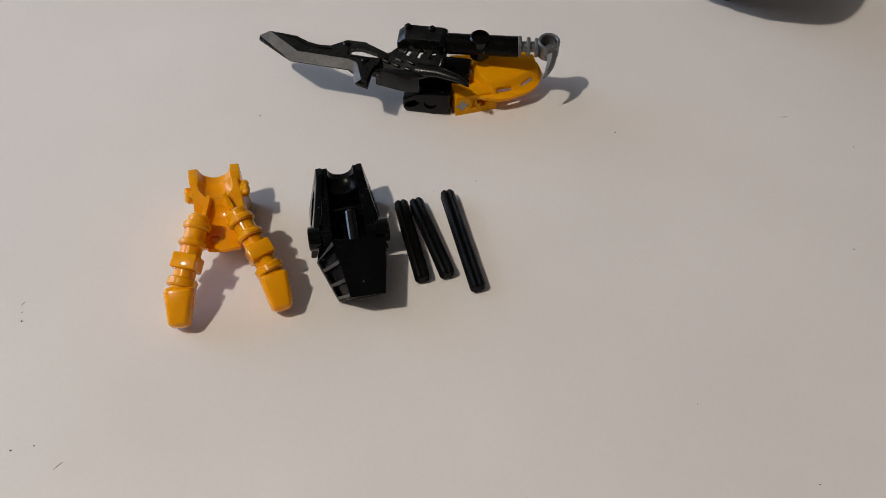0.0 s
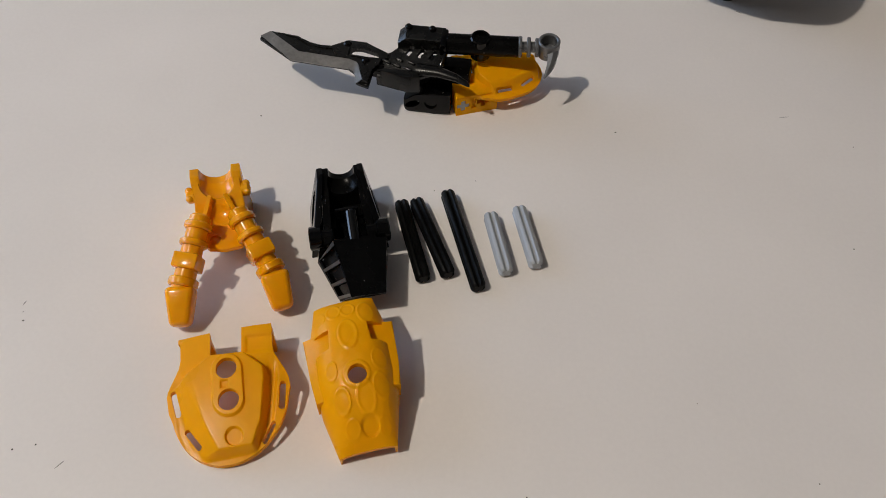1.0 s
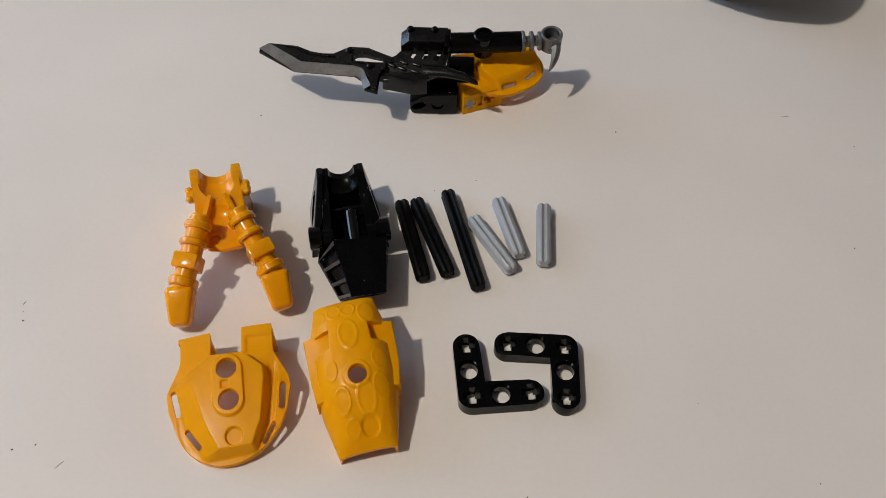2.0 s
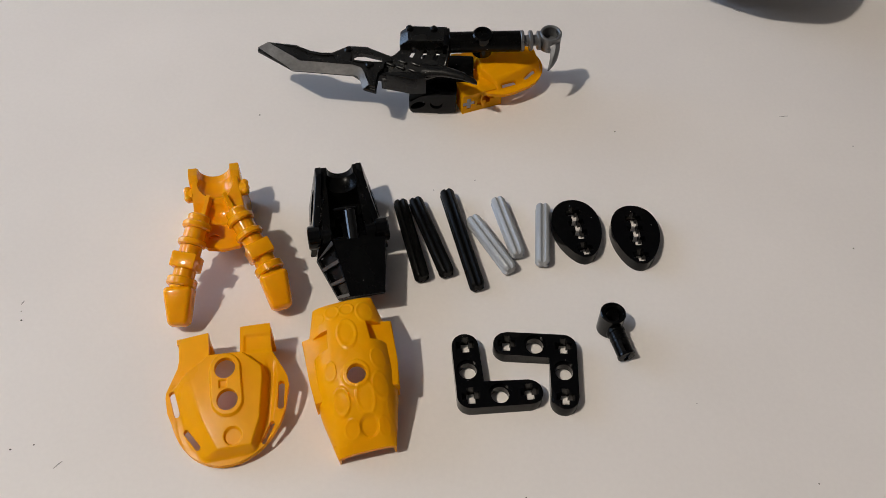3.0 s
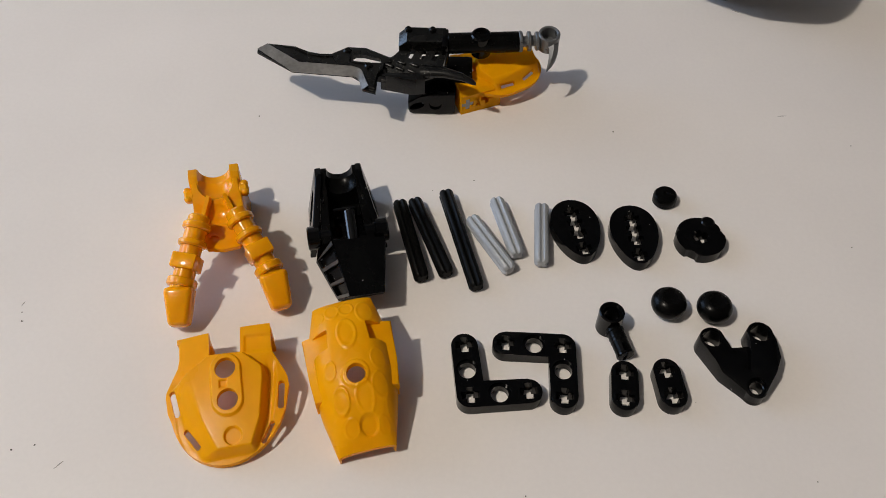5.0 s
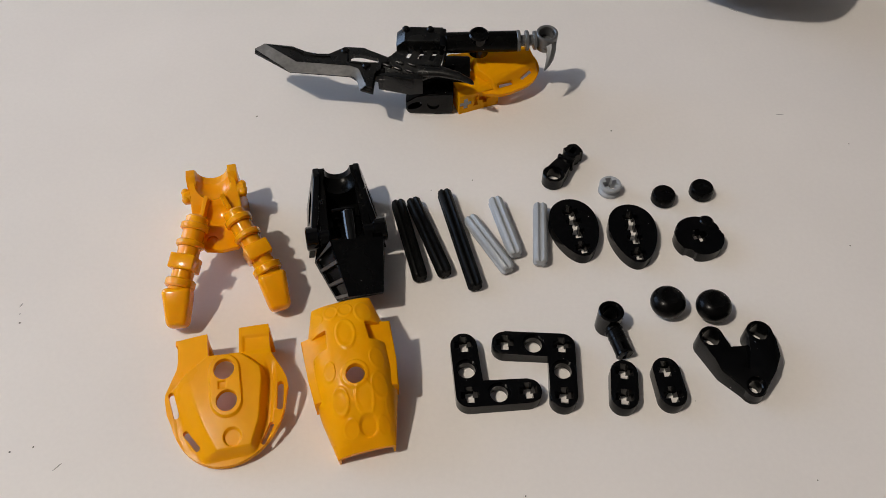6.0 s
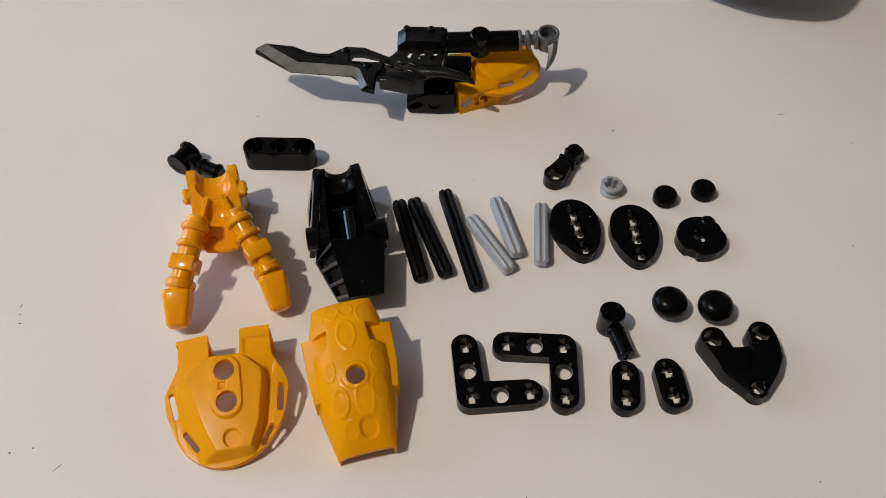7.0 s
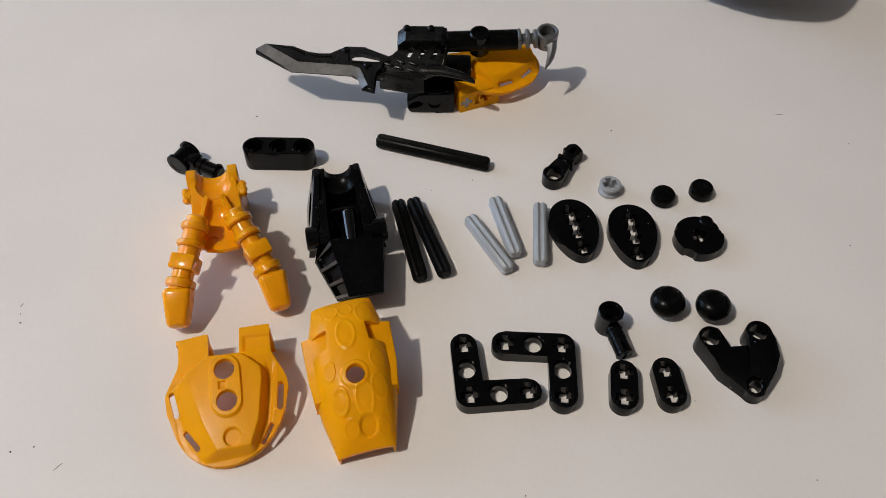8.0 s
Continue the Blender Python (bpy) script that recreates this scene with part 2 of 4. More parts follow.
for i, (x, y, s) in enumerate(((58.7, 218.6, 0.42), (97.9, 89.9, 0.32), (-122.4, 133.4, 0.45), (-123.4, 136.5, 0.32), (-111.9, 93.4, 0.45), (-106.3, 94.9, 0.35),
                               (141.4, 214.3, 0.3), (128.7, 168.3, 0.42), (-67.1, 222.5, 0.45), (9.4, 193.5, 0.3), (-4.3, 188.6, 0.25), (22.2, 84.2, 0.3), (70.1, 112.2, 0.2))):
    speck("speck", x, y, s * 0.75, 7, i)
for i, (x, y, s, k, turn) in enumerate(((120.6, 228.8, 0.16, 12, 8), (-98.3, 89.7, 0.18, 9, 50), (-124, 139.5, 0.2, 5, 70), (116, 291, 0.22, 10, -35))):
    speck("scuff_mark", x, y, s, 9, 40 + i, STAIN, k, turn)

# ---- the building pieces; each is modelled about its own foot point, in millimetres ----


def along(bm, p, q):
    """Lays a solid built on the z axis from p towards q; its y axis stays as upright as it can."""
    p, q = Vector(p), Vector(q)
    turn = (q - p).to_track_quat("Z", "Y").to_matrix().to_4x4()
    bmesh.ops.transform(bm, matrix=Matrix.Translation(p) @ turn, verts=bm.verts)
    return bm


def sideways(bm):
    """Turns a slab over an outline in (y, z) so that its thickness runs along x."""
    return moved(bm, 0, 0, 0, 90, 0, 90)


def box(x0, x1, y0, y1, z0, z1, bevel=0.3):
    return moved(block(x1 - x0, y1 - y0, z1 - z0, bevel), (x0 + x1) / 2, (y0 + y1) / 2, z0)


def ball(r, flat=1.0, n=32):
    return lathe([(r * math.sin(math.pi * i / 20), -r * flat * math.cos(math.pi * i / 20)) for i in range(21)], n)


def axle(name, studs, mat, label, group):
    """A cross axle lying on two of its ribs."""
    length = studs * 8 - 0.2
    bm = bmesh.new()
    base = []
    for k in range(4):
        a = radians(45 + 90 * k)
        for side, along_rib in ((-1.05, 1.25), (-1.05, 2.35), (-0.6, 2.65), (0.6, 2.65), (1.05, 2.35), (1.05, 1.25)):
            base.append((0.93 * (along_rib * math.cos(a) - side * math.sin(a)), 0.93 * (along_rib * math.sin(a) + side * math.cos(a))))
    rings = [[bm.verts.new((x, c * k, s * k + 2.32)) for c, s in base] for x, k in
             ((-length / 2, 0.66), (-length / 2 + 0.4, 0.88), (-length / 2 + 1.1, 1), (length / 2 - 1.1, 1), (length / 2 - 0.4, 0.88), (length / 2, 0.66))]
    n = len(base)
    for a, b in zip(rings, rings[1:]):
        for i in range(n):
            bm.faces.new((a[i], a[(i + 1) % n], b[(i + 1) % n], b[i]))
    bm.faces.new(rings[0])
    bm.faces.new(rings[-1][::-1])
    return tagged(part(name, bm, DULL if mat is BLACK else mat), label, "axle", group)


def thin_corner_beam(label):
    r = 3.75
    outline = (arc(16, 0, r, -90, 90) + [(r, r)] + arc(0, 16, r, 0, 180) + arc(0, 0, r, 180, 270))
    bm = prism(outline, 0, 4, 0.3)
    cut = merge(*(cross_hole(x, y, 4) for x, y in ((0, 0), (16, 0), (0, 16))))
    return tagged(part("corner_beam", carve(bm, cut, round_hole(8, 0, 4), round_hole(0, 8, 4)), BLACK), label, "beam", "corner beams")


def link(label):
    bm = prism(arc(0, 4, 3.75, 0, 180) + arc(0, -4, 3.75, 180, 360), 0, 4, 0.3)
    return tagged(part("link", carve(bm, merge(cross_hole(0, 4, 4, 0), cross_hole(0, -4, 4, 0))), BLACK), label, "link", "links")


def thick_beam(label):
    bm = prism(arc(8, 0, 3.9, -90, 90) + arc(-8.1, 0, 3.9, 90, 270), 0, 7.8, 0.3)
    return tagged(part("beam", carve(bm, *(round_hole(x, 0, 7.8) for x in (-8, 0, 8))), BLACK), label, "beam")


def cam_plate(label):
    """A teardrop cam with a row of cross holes."""
    egg = []
    for k in range(56):
        t = math.tau * k / 56
        egg.append((-7.4 * math.sin(t) * (1 + 0.2 * math.cos(t)), -4.7 + 11.7 * math.cos(t)))
    bm = prism(egg, 0, 3.9, 0.35)
    cut = [moved(prism(cross_outline(4.8, 2.1), -1, 6, 0), 0, y) for y in (1.6, -2.6, -6.8, -13)]
    return tagged(part("cam_plate", carve(bm, *cut), BLACK), label, "cam", "cams")


def socket_pin(label):
    """An upright short tube with a split friction pin out of its side."""
    it = thing("socket_pin", label, "connector")
    part("tube", carve(tube(3.65, 2.4, 8.2), moved(rod(3.0, 2, 0.01), 0, 0, 7.5)), BLACK, it)
    shaft = merge(along(rod(2.45, 9.4, 0.4), (0, -2.6, 3.6), (0, -12.2, 3.0)), along(rod(2.75, 1.2, 0.3), (0, -3.3, 3.4), (0, -4.5, 3.4)))
    pin = part("pin", carve(shaft, box(-0.55, 0.55, -14.5, -9.0, -2, 8, 0)), MATT, it)
    for y in (-5.6, -6.8):
        part("ridge", along(tube(2.55, 2.0, 0.5, 0.1), (0, y, 3.35), (0, y - 1, 3.32)), BLACK, pin)
    part("lip", along(tube(2.62, 2.0, 0.9, 0.2), (0, -11.1, 3.05), (0, -12.1, 3.0)), BLACK, pin)
    return it


def ball_cap(label):
    """A ball with a flat, slightly sunk top."""
    r = 5.15
    prof = [(0, -r * 0.86)] + [(r * math.sin(a) ** 0.9, -r * math.cos(a) * (0.86 if math.cos(a) > 0 else 0.7)) for a in (math.pi * i / 30 for i in range(1, 25))]
    prof += [(2.75, r * 0.6), (2.4, r * 0.56), (0, r * 0.54)]
    return tagged(part("ball", moved(lathe(prof, 40), 0, 0, r * 0.86), MATT), label, "ball", "balls")


def v_block(label):
    """A V-shaped connector: two upright lugs whose bulged arms slope down to one foot lug."""
    it = thing("v_block", label, "connector")
    a, b, c = (-7.1, 6.1), (6.9, 8.3), (2.8, -8.5)
    r = 3.75
    arm_a = arc(*a, r, 40, 200, 12) + [(-5.8, -4.4), (-0.2, -9.7)] + arc(*c, 3.2, 250, 330, 6) + [(3.6, -4.6), (0.6, -3.4), (-2.2, 3.0)]
    arm_b = arc(*b, r, 200, 20, 14) + [(11.2, 5.8), (11.2, 0.2), (9.2, -4.2)] + arc(*c, 3.2, -40, -160, 8) + [(0.6, -7.0), (1.6, -4.0), (2.8, 1.6)]
    for spot, outline in ((a, arm_a), (b, arm_b[::-1])):
        mid = (sum(p[0] for p in outline) / len(outline), sum(p[1] for p in outline) / len(outline))
        top = [(mid[0] + (x - mid[0]) * 0.97, mid[1] + (y - mid[1]) * 0.97) for x, y in outline]
        arm = prism(outline, 0, 6.4, 0, top)
        bmesh.ops.bisect_plane(arm, geom=arm.verts[:] + arm.edges[:] + arm.faces[:], plane_co=(0, -2.6, 0), plane_no=(0.2, 1, 0))
        for v in arm.verts:
            if v.co.z > 4:
                v.co.z -= 2.1 * min(1, max(0, -2.6 - v.co.y - 0.2 * v.co.x) / 4.2)
        bevel_edges(arm, [e for e in arm.edges if min(v.co.z for v in e.verts) > 3 and e.calc_face_angle(0) > 0.9], 0.3)
        part("arm", carve(arm, moved(rod(2.7, 14, 0.01), *spot, -2), moved(rod(3.0, 2, 0.01), *spot, 5.8),
                          moved(rod(2.0, 14, 0.01), *c, -2), moved(rod(2.5, 4, 0.01), *c, 3.9)), BLACK, it)
    part("foot_lug", moved(tube(3.1, 1.85, 4.15), c[0], c[1], 0), BLACK, it)
    part("web", prism([(-4.2, 3.2), (-1.2, 3.4), (0.6, 4.0), (3.6, 4.4), (3.4, -3.6), (0.2, -4.4)], 0.2, 5.0, 0.3), BLACK, it)
    return it


def notched_disc(label):
    """A low cogged disc: two notches and a raised lug at its rim."""
    outline = []
    for i in range(72):
        a = 5 * i
        r = 7.7 - (0.9 if 228 < a < 252 or 150 < a < 166 or 12 < a < 26 else 0)
        outline.append((r * math.cos(radians(a)), r * math.sin(radians(a))))
    bm = prism(outline, 0, 3.7, 0.5)
    it = thing("notched_disc", label, "disc")
    part("disc", carve(bm, cross_hole(0, 0, 3.7, 20)), BLACK, it)
    part("lug", moved(rod(2.3, 4.1, 0.5), 3.2, 6.0, 0), BLACK, it)
    return it


def end_cap(label):
    """A small plug with a domed top."""
    bm = lathe([(3.4, 0), (3.85, 0.5), (3.9, 2.0), (3.85, 3.1), (3.4, 3.8), (3.0, 3.95), (0.9, 4.0), (0.7, 3.7), (0, 3.65)], 32)
    return tagged(part("end_cap", bm, MATT), label, "plug", "plugs")


def half_bush(label):
    bm = lathe([(3.3, 0), (3.6, 0.3), (3.6, 1.1), (2.9, 1.8), (2.9, 2.2), (3.6, 2.9), (3.6, 3.7), (3.3, 4.0)], 40)
    return tagged(part("bush", carve(bm, cross_hole(0, 0, 4.0, 15)), GREY), label, "bush")


def cross_connector(label):
    """An upright eye with a neck and a cross-holed head lying across it."""
    it = thing("cross_connector", label, "connector")
    part("eye", carve(tube(3.7, 2.5, 4.6), moved(rod(3.0, 2, 0.01), 0, 0, 4.1)), BLACK, it)
    web = carve(prism([(-3.5, 0.6), (3.5, 0.6), (3.0, 5.2), (2.1, 7.6), (2.0, 11.5), (-2.0, 11.5), (-2.1, 7.6), (-3.0, 5.2)], 0.4, 4.5, 0.4), moved(rod(3.0, 9, 0.01), 0, 0, -2))
    neck = merge(web, box(-3.0, 3.0, 7.4, 8.6, 0.6, 5.2, 0.3))
    part("neck", neck, BLACK, it)
    head = moved(prism([((3.1 + 0.3 * math.cos(4 * q)) * math.cos(q + 0.3), (2.9 + 0.3 * math.cos(4 * q)) * math.sin(q + 0.3)) for q in (math.tau * k / 32 for k in range(32))], 0, 4.6, 0.35), 0, 12.9, 0.2)
    part("head", carve(head, box(-0.9, 0.9, 11.2, 14.4, -1, 9, 0), moved(rod(1.1, 9, 0.01, 16), 3.6, 13, -1), moved(rod(1.1, 9, 0.01, 16), -3.6, 13, -1)), BLACK, it)
    return it


def tee_connector(label):
    """A short lying tube with flanged ends and a pin that leaves its middle."""
    it = thing("tee_connector", label, "connector")
    part("cross_tube", along(rod(3.2, 7.4, 0.2), (0, -3.7, 4.1), (0, 3.7, 4.1)), BLACK, it)
    for y in (-3.9, 2.9):
        part("flange", along(tube(3.9, 2.1, 1.3), (0, y, 4.1), (0, y + 1, 4.1)), BLACK, it)
    part("collar", box(2.4, 6.2, -2.5, 2.5, 1.2, 6.4, 0.5), BLACK, it)
    pin = part("pin", along(rod(2.5, 9, 0.4), (5.8, 0, 3.6), (15, 0, 3.2)), BLACK, it)
    for x in (7.2, 12.9):
        part("ridge", along(tube(2.95, 2.0, 1.0, 0.2), (x, 0, 3.5), (x + 1, 0, 3.45)), BLACK, pin)
    return it


# ---- the large moulded pieces ----


def sheet(grid, thick, rim_depth=0.0, square=False):
    """A closed shell from a grid of surface points, thickened downwards, with a deeper skirt along its rim."""
    bm = bmesh.new()
    nu, nv = len(grid), len(grid[0])
    hi = [[bm.verts.new(p) for p in row] for row in grid]
    lo = []
    for i, row in enumerate(grid):
        depth = [thick + (rim_depth if min(i, nu - 1 - i) < 4 else 0) for j in range(nv)]
        k = 1.0 if square else 0.985
        lo.append([bm.verts.new((p[0] * k, p[1] * k, p[2] - d if square else max(min(0.1, p[2] - 0.5), p[2] - d))) for p, d in zip(row, depth)])
    for i in range(nu - 1):
        for j in range(nv - 1):
            bm.faces.new((hi[i][j], hi[i + 1][j], hi[i + 1][j + 1], hi[i][j + 1]))
            bm.faces.new((lo[i][j], lo[i][j + 1], lo[i + 1][j + 1], lo[i + 1][j]))
    rim = [(i, 0) for i in range(nu)] + [(nu - 1, j) for j in range(1, nv)] + [(i, nv - 1) for i in range(nu - 2, -1, -1)] + [(0, j) for j in range(nv - 2, 0, -1)]
    for (a, b), (c, d) in zip(rim, rim[1:] + rim[:1]):
        bm.faces.new((hi[a][b], lo[a][b], lo[c][d], hi[c][d]))
    bmesh.ops.recalc_face_normals(bm, faces=bm.faces)
    return bm


def step(x, a, b):
    k = min(1.0, max(0.0, (x - a) / (b - a)))
    return k * k * (3 - 2 * k)


def lerp(table, x):
    """Linear table lookup."""
    for (x0, y0), (x1, y1) in zip(table, table[1:]):
        if x <= x1:
            return y0 + (y1 - y0) * (x - x0) / (x1 - x0) if x > x0 else y0
    return table[-1][1]


def shield_mesh(fall=0.235, roll=0.08, base=6.4, boss=True):
    """A round dished shield with two square arms: rim, raised middle panel, a pill-shaped boss with two holes, four slots and a dimple."""
    panel = [(-3.4, 9.6), (-9.0, 6.0), (-4.6, -9.0), (-1.2, -15.6), (7.4, -15.2), (9.8, -9.0), (11.0, 2.2), (10.6, 5.0), (5.4, 9.4)]
    soft = [0.8, 7.5, 5.0, 0.9, 0.9, 1.3, 1.3, 1.2, 0.8]
    nx, ny = 180, 190
    grid = []
    for i in range(nx + 1):
        row = []
        for j in range(ny + 1):
            x, y = -18.5 + 37 * i / nx, -19.5 + 39 * j / ny
            r = min(1.0, math.hypot(x / 17, y / 18.2) if y < 0 else math.hypot(x / 17, y / 26))
            z = base + roll * x + fall * y + 1.4 * (1 - r * r)
            inside = 1.0
            for (x0, y0), (x1, y1), w in zip(panel, panel[1:] + panel[:1], soft):
                d = ((x1 - x0) * (y - y0) - (y1 - y0) * (x - x0)) / math.hypot(x1 - x0, y1 - y0)
                inside *= step(d, -w, 0.5)
            z += 3.1 * inside
            trench = abs(x) - lerp(((-16, 7.6), (-9, 10.6), (3, 12.2), (8, 12.0)), y)
            z -= 0.55 * step(trench, -1.2, 0.0) * (1 - step(trench, 0.9, 2.2)) * step(y, -15, -11) * (1 - step(y, 4, 9)) * (1.0 if x > 0 else 0.3)
            z -= (0.4 if x > 0 else 0.0) * step(5.6 - math.hypot(abs(x) - 8.6, 0), -0.4, 0.6) * step(y, 9.6, 11.4) * (1 - step(y, 14.6, 15.6)) * step(abs(x), 5.4, 6.2)
            d = math.hypot(x - 1.35 - 0.05 * (0.6 - y), max(0, abs(y - 0.6) - 4.1))
            z += 0.75 * step(4.3 - d, 0, 0.5) * boss
            z -= 0.6 * boss * step(1.15 - max(abs(x - 0.6), abs(y - 0.6)), 0, 0.4)
            z -= 0.75 * boss * step(2.4 - math.hypot(x - 2.7, y + 12.4), 0, 0.45)
            row.append((x, y, z))
        grid.append(row)
    arms = [(12.9, 17.6), (4.7, 17.6), (4.6, 10.4)] + arc(1.2, 6.0, 4.5, 78, 102, 4) + [(-4.0, 10.4), (-4.2, 17.6), (-12.7, 17.6)]
    left = [(-12.5, 11.5), (-12.9, 9.4) if boss else (-14.6, 8.6), (-16.0, 3.6), (-16.2, 2.2), (-15.6, -2.0)]
    bowl = [(1.1 + 16.0 * math.cos(a), -0.6 + 17.3 * math.sin(a)) for a in (radians(195 + 158 * k / 26) for k in range(27))]
    right = [(17.5, -0.4), (17.2, 2.0), (16.4, 3.8), (13.4, 9.2), (13.0, 11.5)]
    trim = prism([((0.96 if x < 0 else 0.98) * x, y + 0.05 * x) for x, y in arms + left + bowl + right], -15, 40, 0)
    holes = [moved(rod(2.75, 60, 0.01), x, y, -20) for x, y in ((1.1, 4.7), (1.6, -3.6)) if boss]
    slots = [moved(prism(arc(0, h / 2 - 0.5, w / 2, 20, 160, 4) + arc(0, 0.5 - h / 2, w / 2, 200, 340, 4), -20, 40, 0), x, y, 0, 0, 0, turn)
             for w, h, x, y, turn in ((1.8, 6.6, 15.0, -2.0, -5), (1.5, 5.6, 11.2, -11.2, -30), (1.7, 6.6, -13.1 if boss else -11.0, -0.7, 14), (1.5, 6.2, -8.4 if boss else -6.8, -10.6, 36))]
    return carve(carve(sheet(grid, 1.5, square=True), trim, keep=True), *holes, *slots)


def shield(label):
    it = thing("shield_plate", label, "armour plate")
    part("plate", shield_mesh(), SATIN, it)
    for x0, x1 in ((-12.7, -4.2), (4.7, 12.9)):
        tab = sideways(prism([(15.6, 8.9), (16.6, 9.2), (17.3, 8.8), (17.6, 8.0), (17.6, 0.0), (16.2, 0.0), (15.8, 7.8)], x0, x1, 0.25))
        for v in tab.verts:
            v.co.z += (0.08 * v.co.x + 1.35) * min(1, v.co.z / 6)
        part("tab", tab, SATIN, it)
    return it


def thigh_armour(label):
    """A long plate, flat-crowned with steep sides, with embossed scales, a hole, a dimple and two side flaps."""
    it = thing("scaled_plate", label, "armour plate")
    widths = ((-21.8, 7.7), (-9, 10.6), (-2, 11.2), (11.6, 11.0), (21.8, 8.4))
    scales = ((-7.6, 16.2, 2.0, 2.6), (-3.2, 17.2, 2.0, 3.0), (0.8, 16.9, 2.0, 2.8), (5.6, 14.8, 2.3, 4.2), (-0.2, 8.0, 2.6, 4.6), (-6.2, -1.6, 1.6, 2.7), (-4.6, -10.2, 2.2, 3.5),
              (1.8, -10.6, 2.5, 4.4), (6.9, -0.6, 2.0, 3.0), (6.2, -8.0, 2.1, 3.4), (8.6, -13.6, 1.7, 4.0), (5.4, -17.6, 1.6, 2.2), (-3.0, -17.0, 2.0, 2.2))
    nu, nv = 90, 150
    grid = []
    for i in range(nu + 1):
        row = []
        for j in range(nv + 1):
            u, y = 2 * i / nu - 1, 43.6 * (j / nv - 0.5)
            w = lerp(widths, y)
            x = w * u
            flat = min(1.0, abs(x) / w)
            edge = 8.6 + 0.2 * y + 0.1 * x
            crown = edge + 1.3 + 7.6 * (1 - (abs(y) / 22) ** 2.6)
            z = edge + (crown - edge) * (1 - flat ** 3.0) ** 0.72
            for k, (sx, sy, a, b) in enumerate(scales):
                d = math.hypot((x - sx) / a, (y - sy) / b)
                z += (1 - 0.7 * u * u) * (0.34 if k in (5, 6) else 0.2) * (step(1.12 - d, 0, 0.14) - 0.8 * step(0.95 - d, 0, 0.3))
            z -= 0.8 * step(2.5 - math.hypot(x - 1.6, y + 16.9), -0.2, 0.6)
            z += 0.3 * step(3.9 - math.hypot(x - 0.3, y + 4.2), 0, 0.4)
            row.append((x * 0.98, y * 0.94, z))
        grid.append(row)
    def sloped(outline, z0, z1, side, bevel):
        bm = prism(outline, z0, z1, bevel)
        if side < 0:
            mirrored(bm)
        for v in bm.verts:
            v.co.z += 0.2 * v.co.y + 0.1 * v.co.x - 0.32 * (abs(v.co.x) - 5.0)
        return bm

    notches = [sloped([(5.6, 4.8), (15, 4.8), (15, 10.3), (5.2, 10.3)], 13.6, 30, side, 0) for side in (-1, 1)]
    part("plate", carve(sheet(grid, 1.7, 2.4), moved(rod(2.5, 40, 0.01), 0.4, -4.0, -5), *notches), SATIN, it)
    for side in (-1, 1):
        flap = sloped([(4.2, -6.6), (11.2, -6.6), (11.9, 0.5), (12.3, 11.3), (4.2, 11.3)], 11.0, 13.7, side, 0.4)
        part("flap", flap, SATIN, it)
        wall = sloped([(10.2, -6.4), (11.1, -6.4), (11.8, 0.5), (12.3, 10.1), (11.2, 10.1)], 7.5, 12.4, side, 0.1)
        part("flap_wall", wall, SATIN, it)
    part("stand_rib", box(-11.2, -9.8, -4, 8, 0, 9.4, 0.3), SATIN, it)
    return it


def mirrored(bm):
    for v in bm.verts:
        v.co.x = -v.co.x
    bmesh.ops.reverse_faces(bm, faces=bm.faces)
    return bm


def settle(it, heights, across):
    """Leans a moulding by scaling its heights along its length: (y, factor) pairs; across: how far a point shifts for each mm that it rises."""
    for o in it.children_recursive:
        for v in o.data.vertices:
            x, y, z = v.co * 1000
            up = z * lerp(heights, y) - z
            v.co = (0.001 * (x + across[0] * up), 0.001 * (y + across[1] * up), 0.001 * (z + up))
    return it


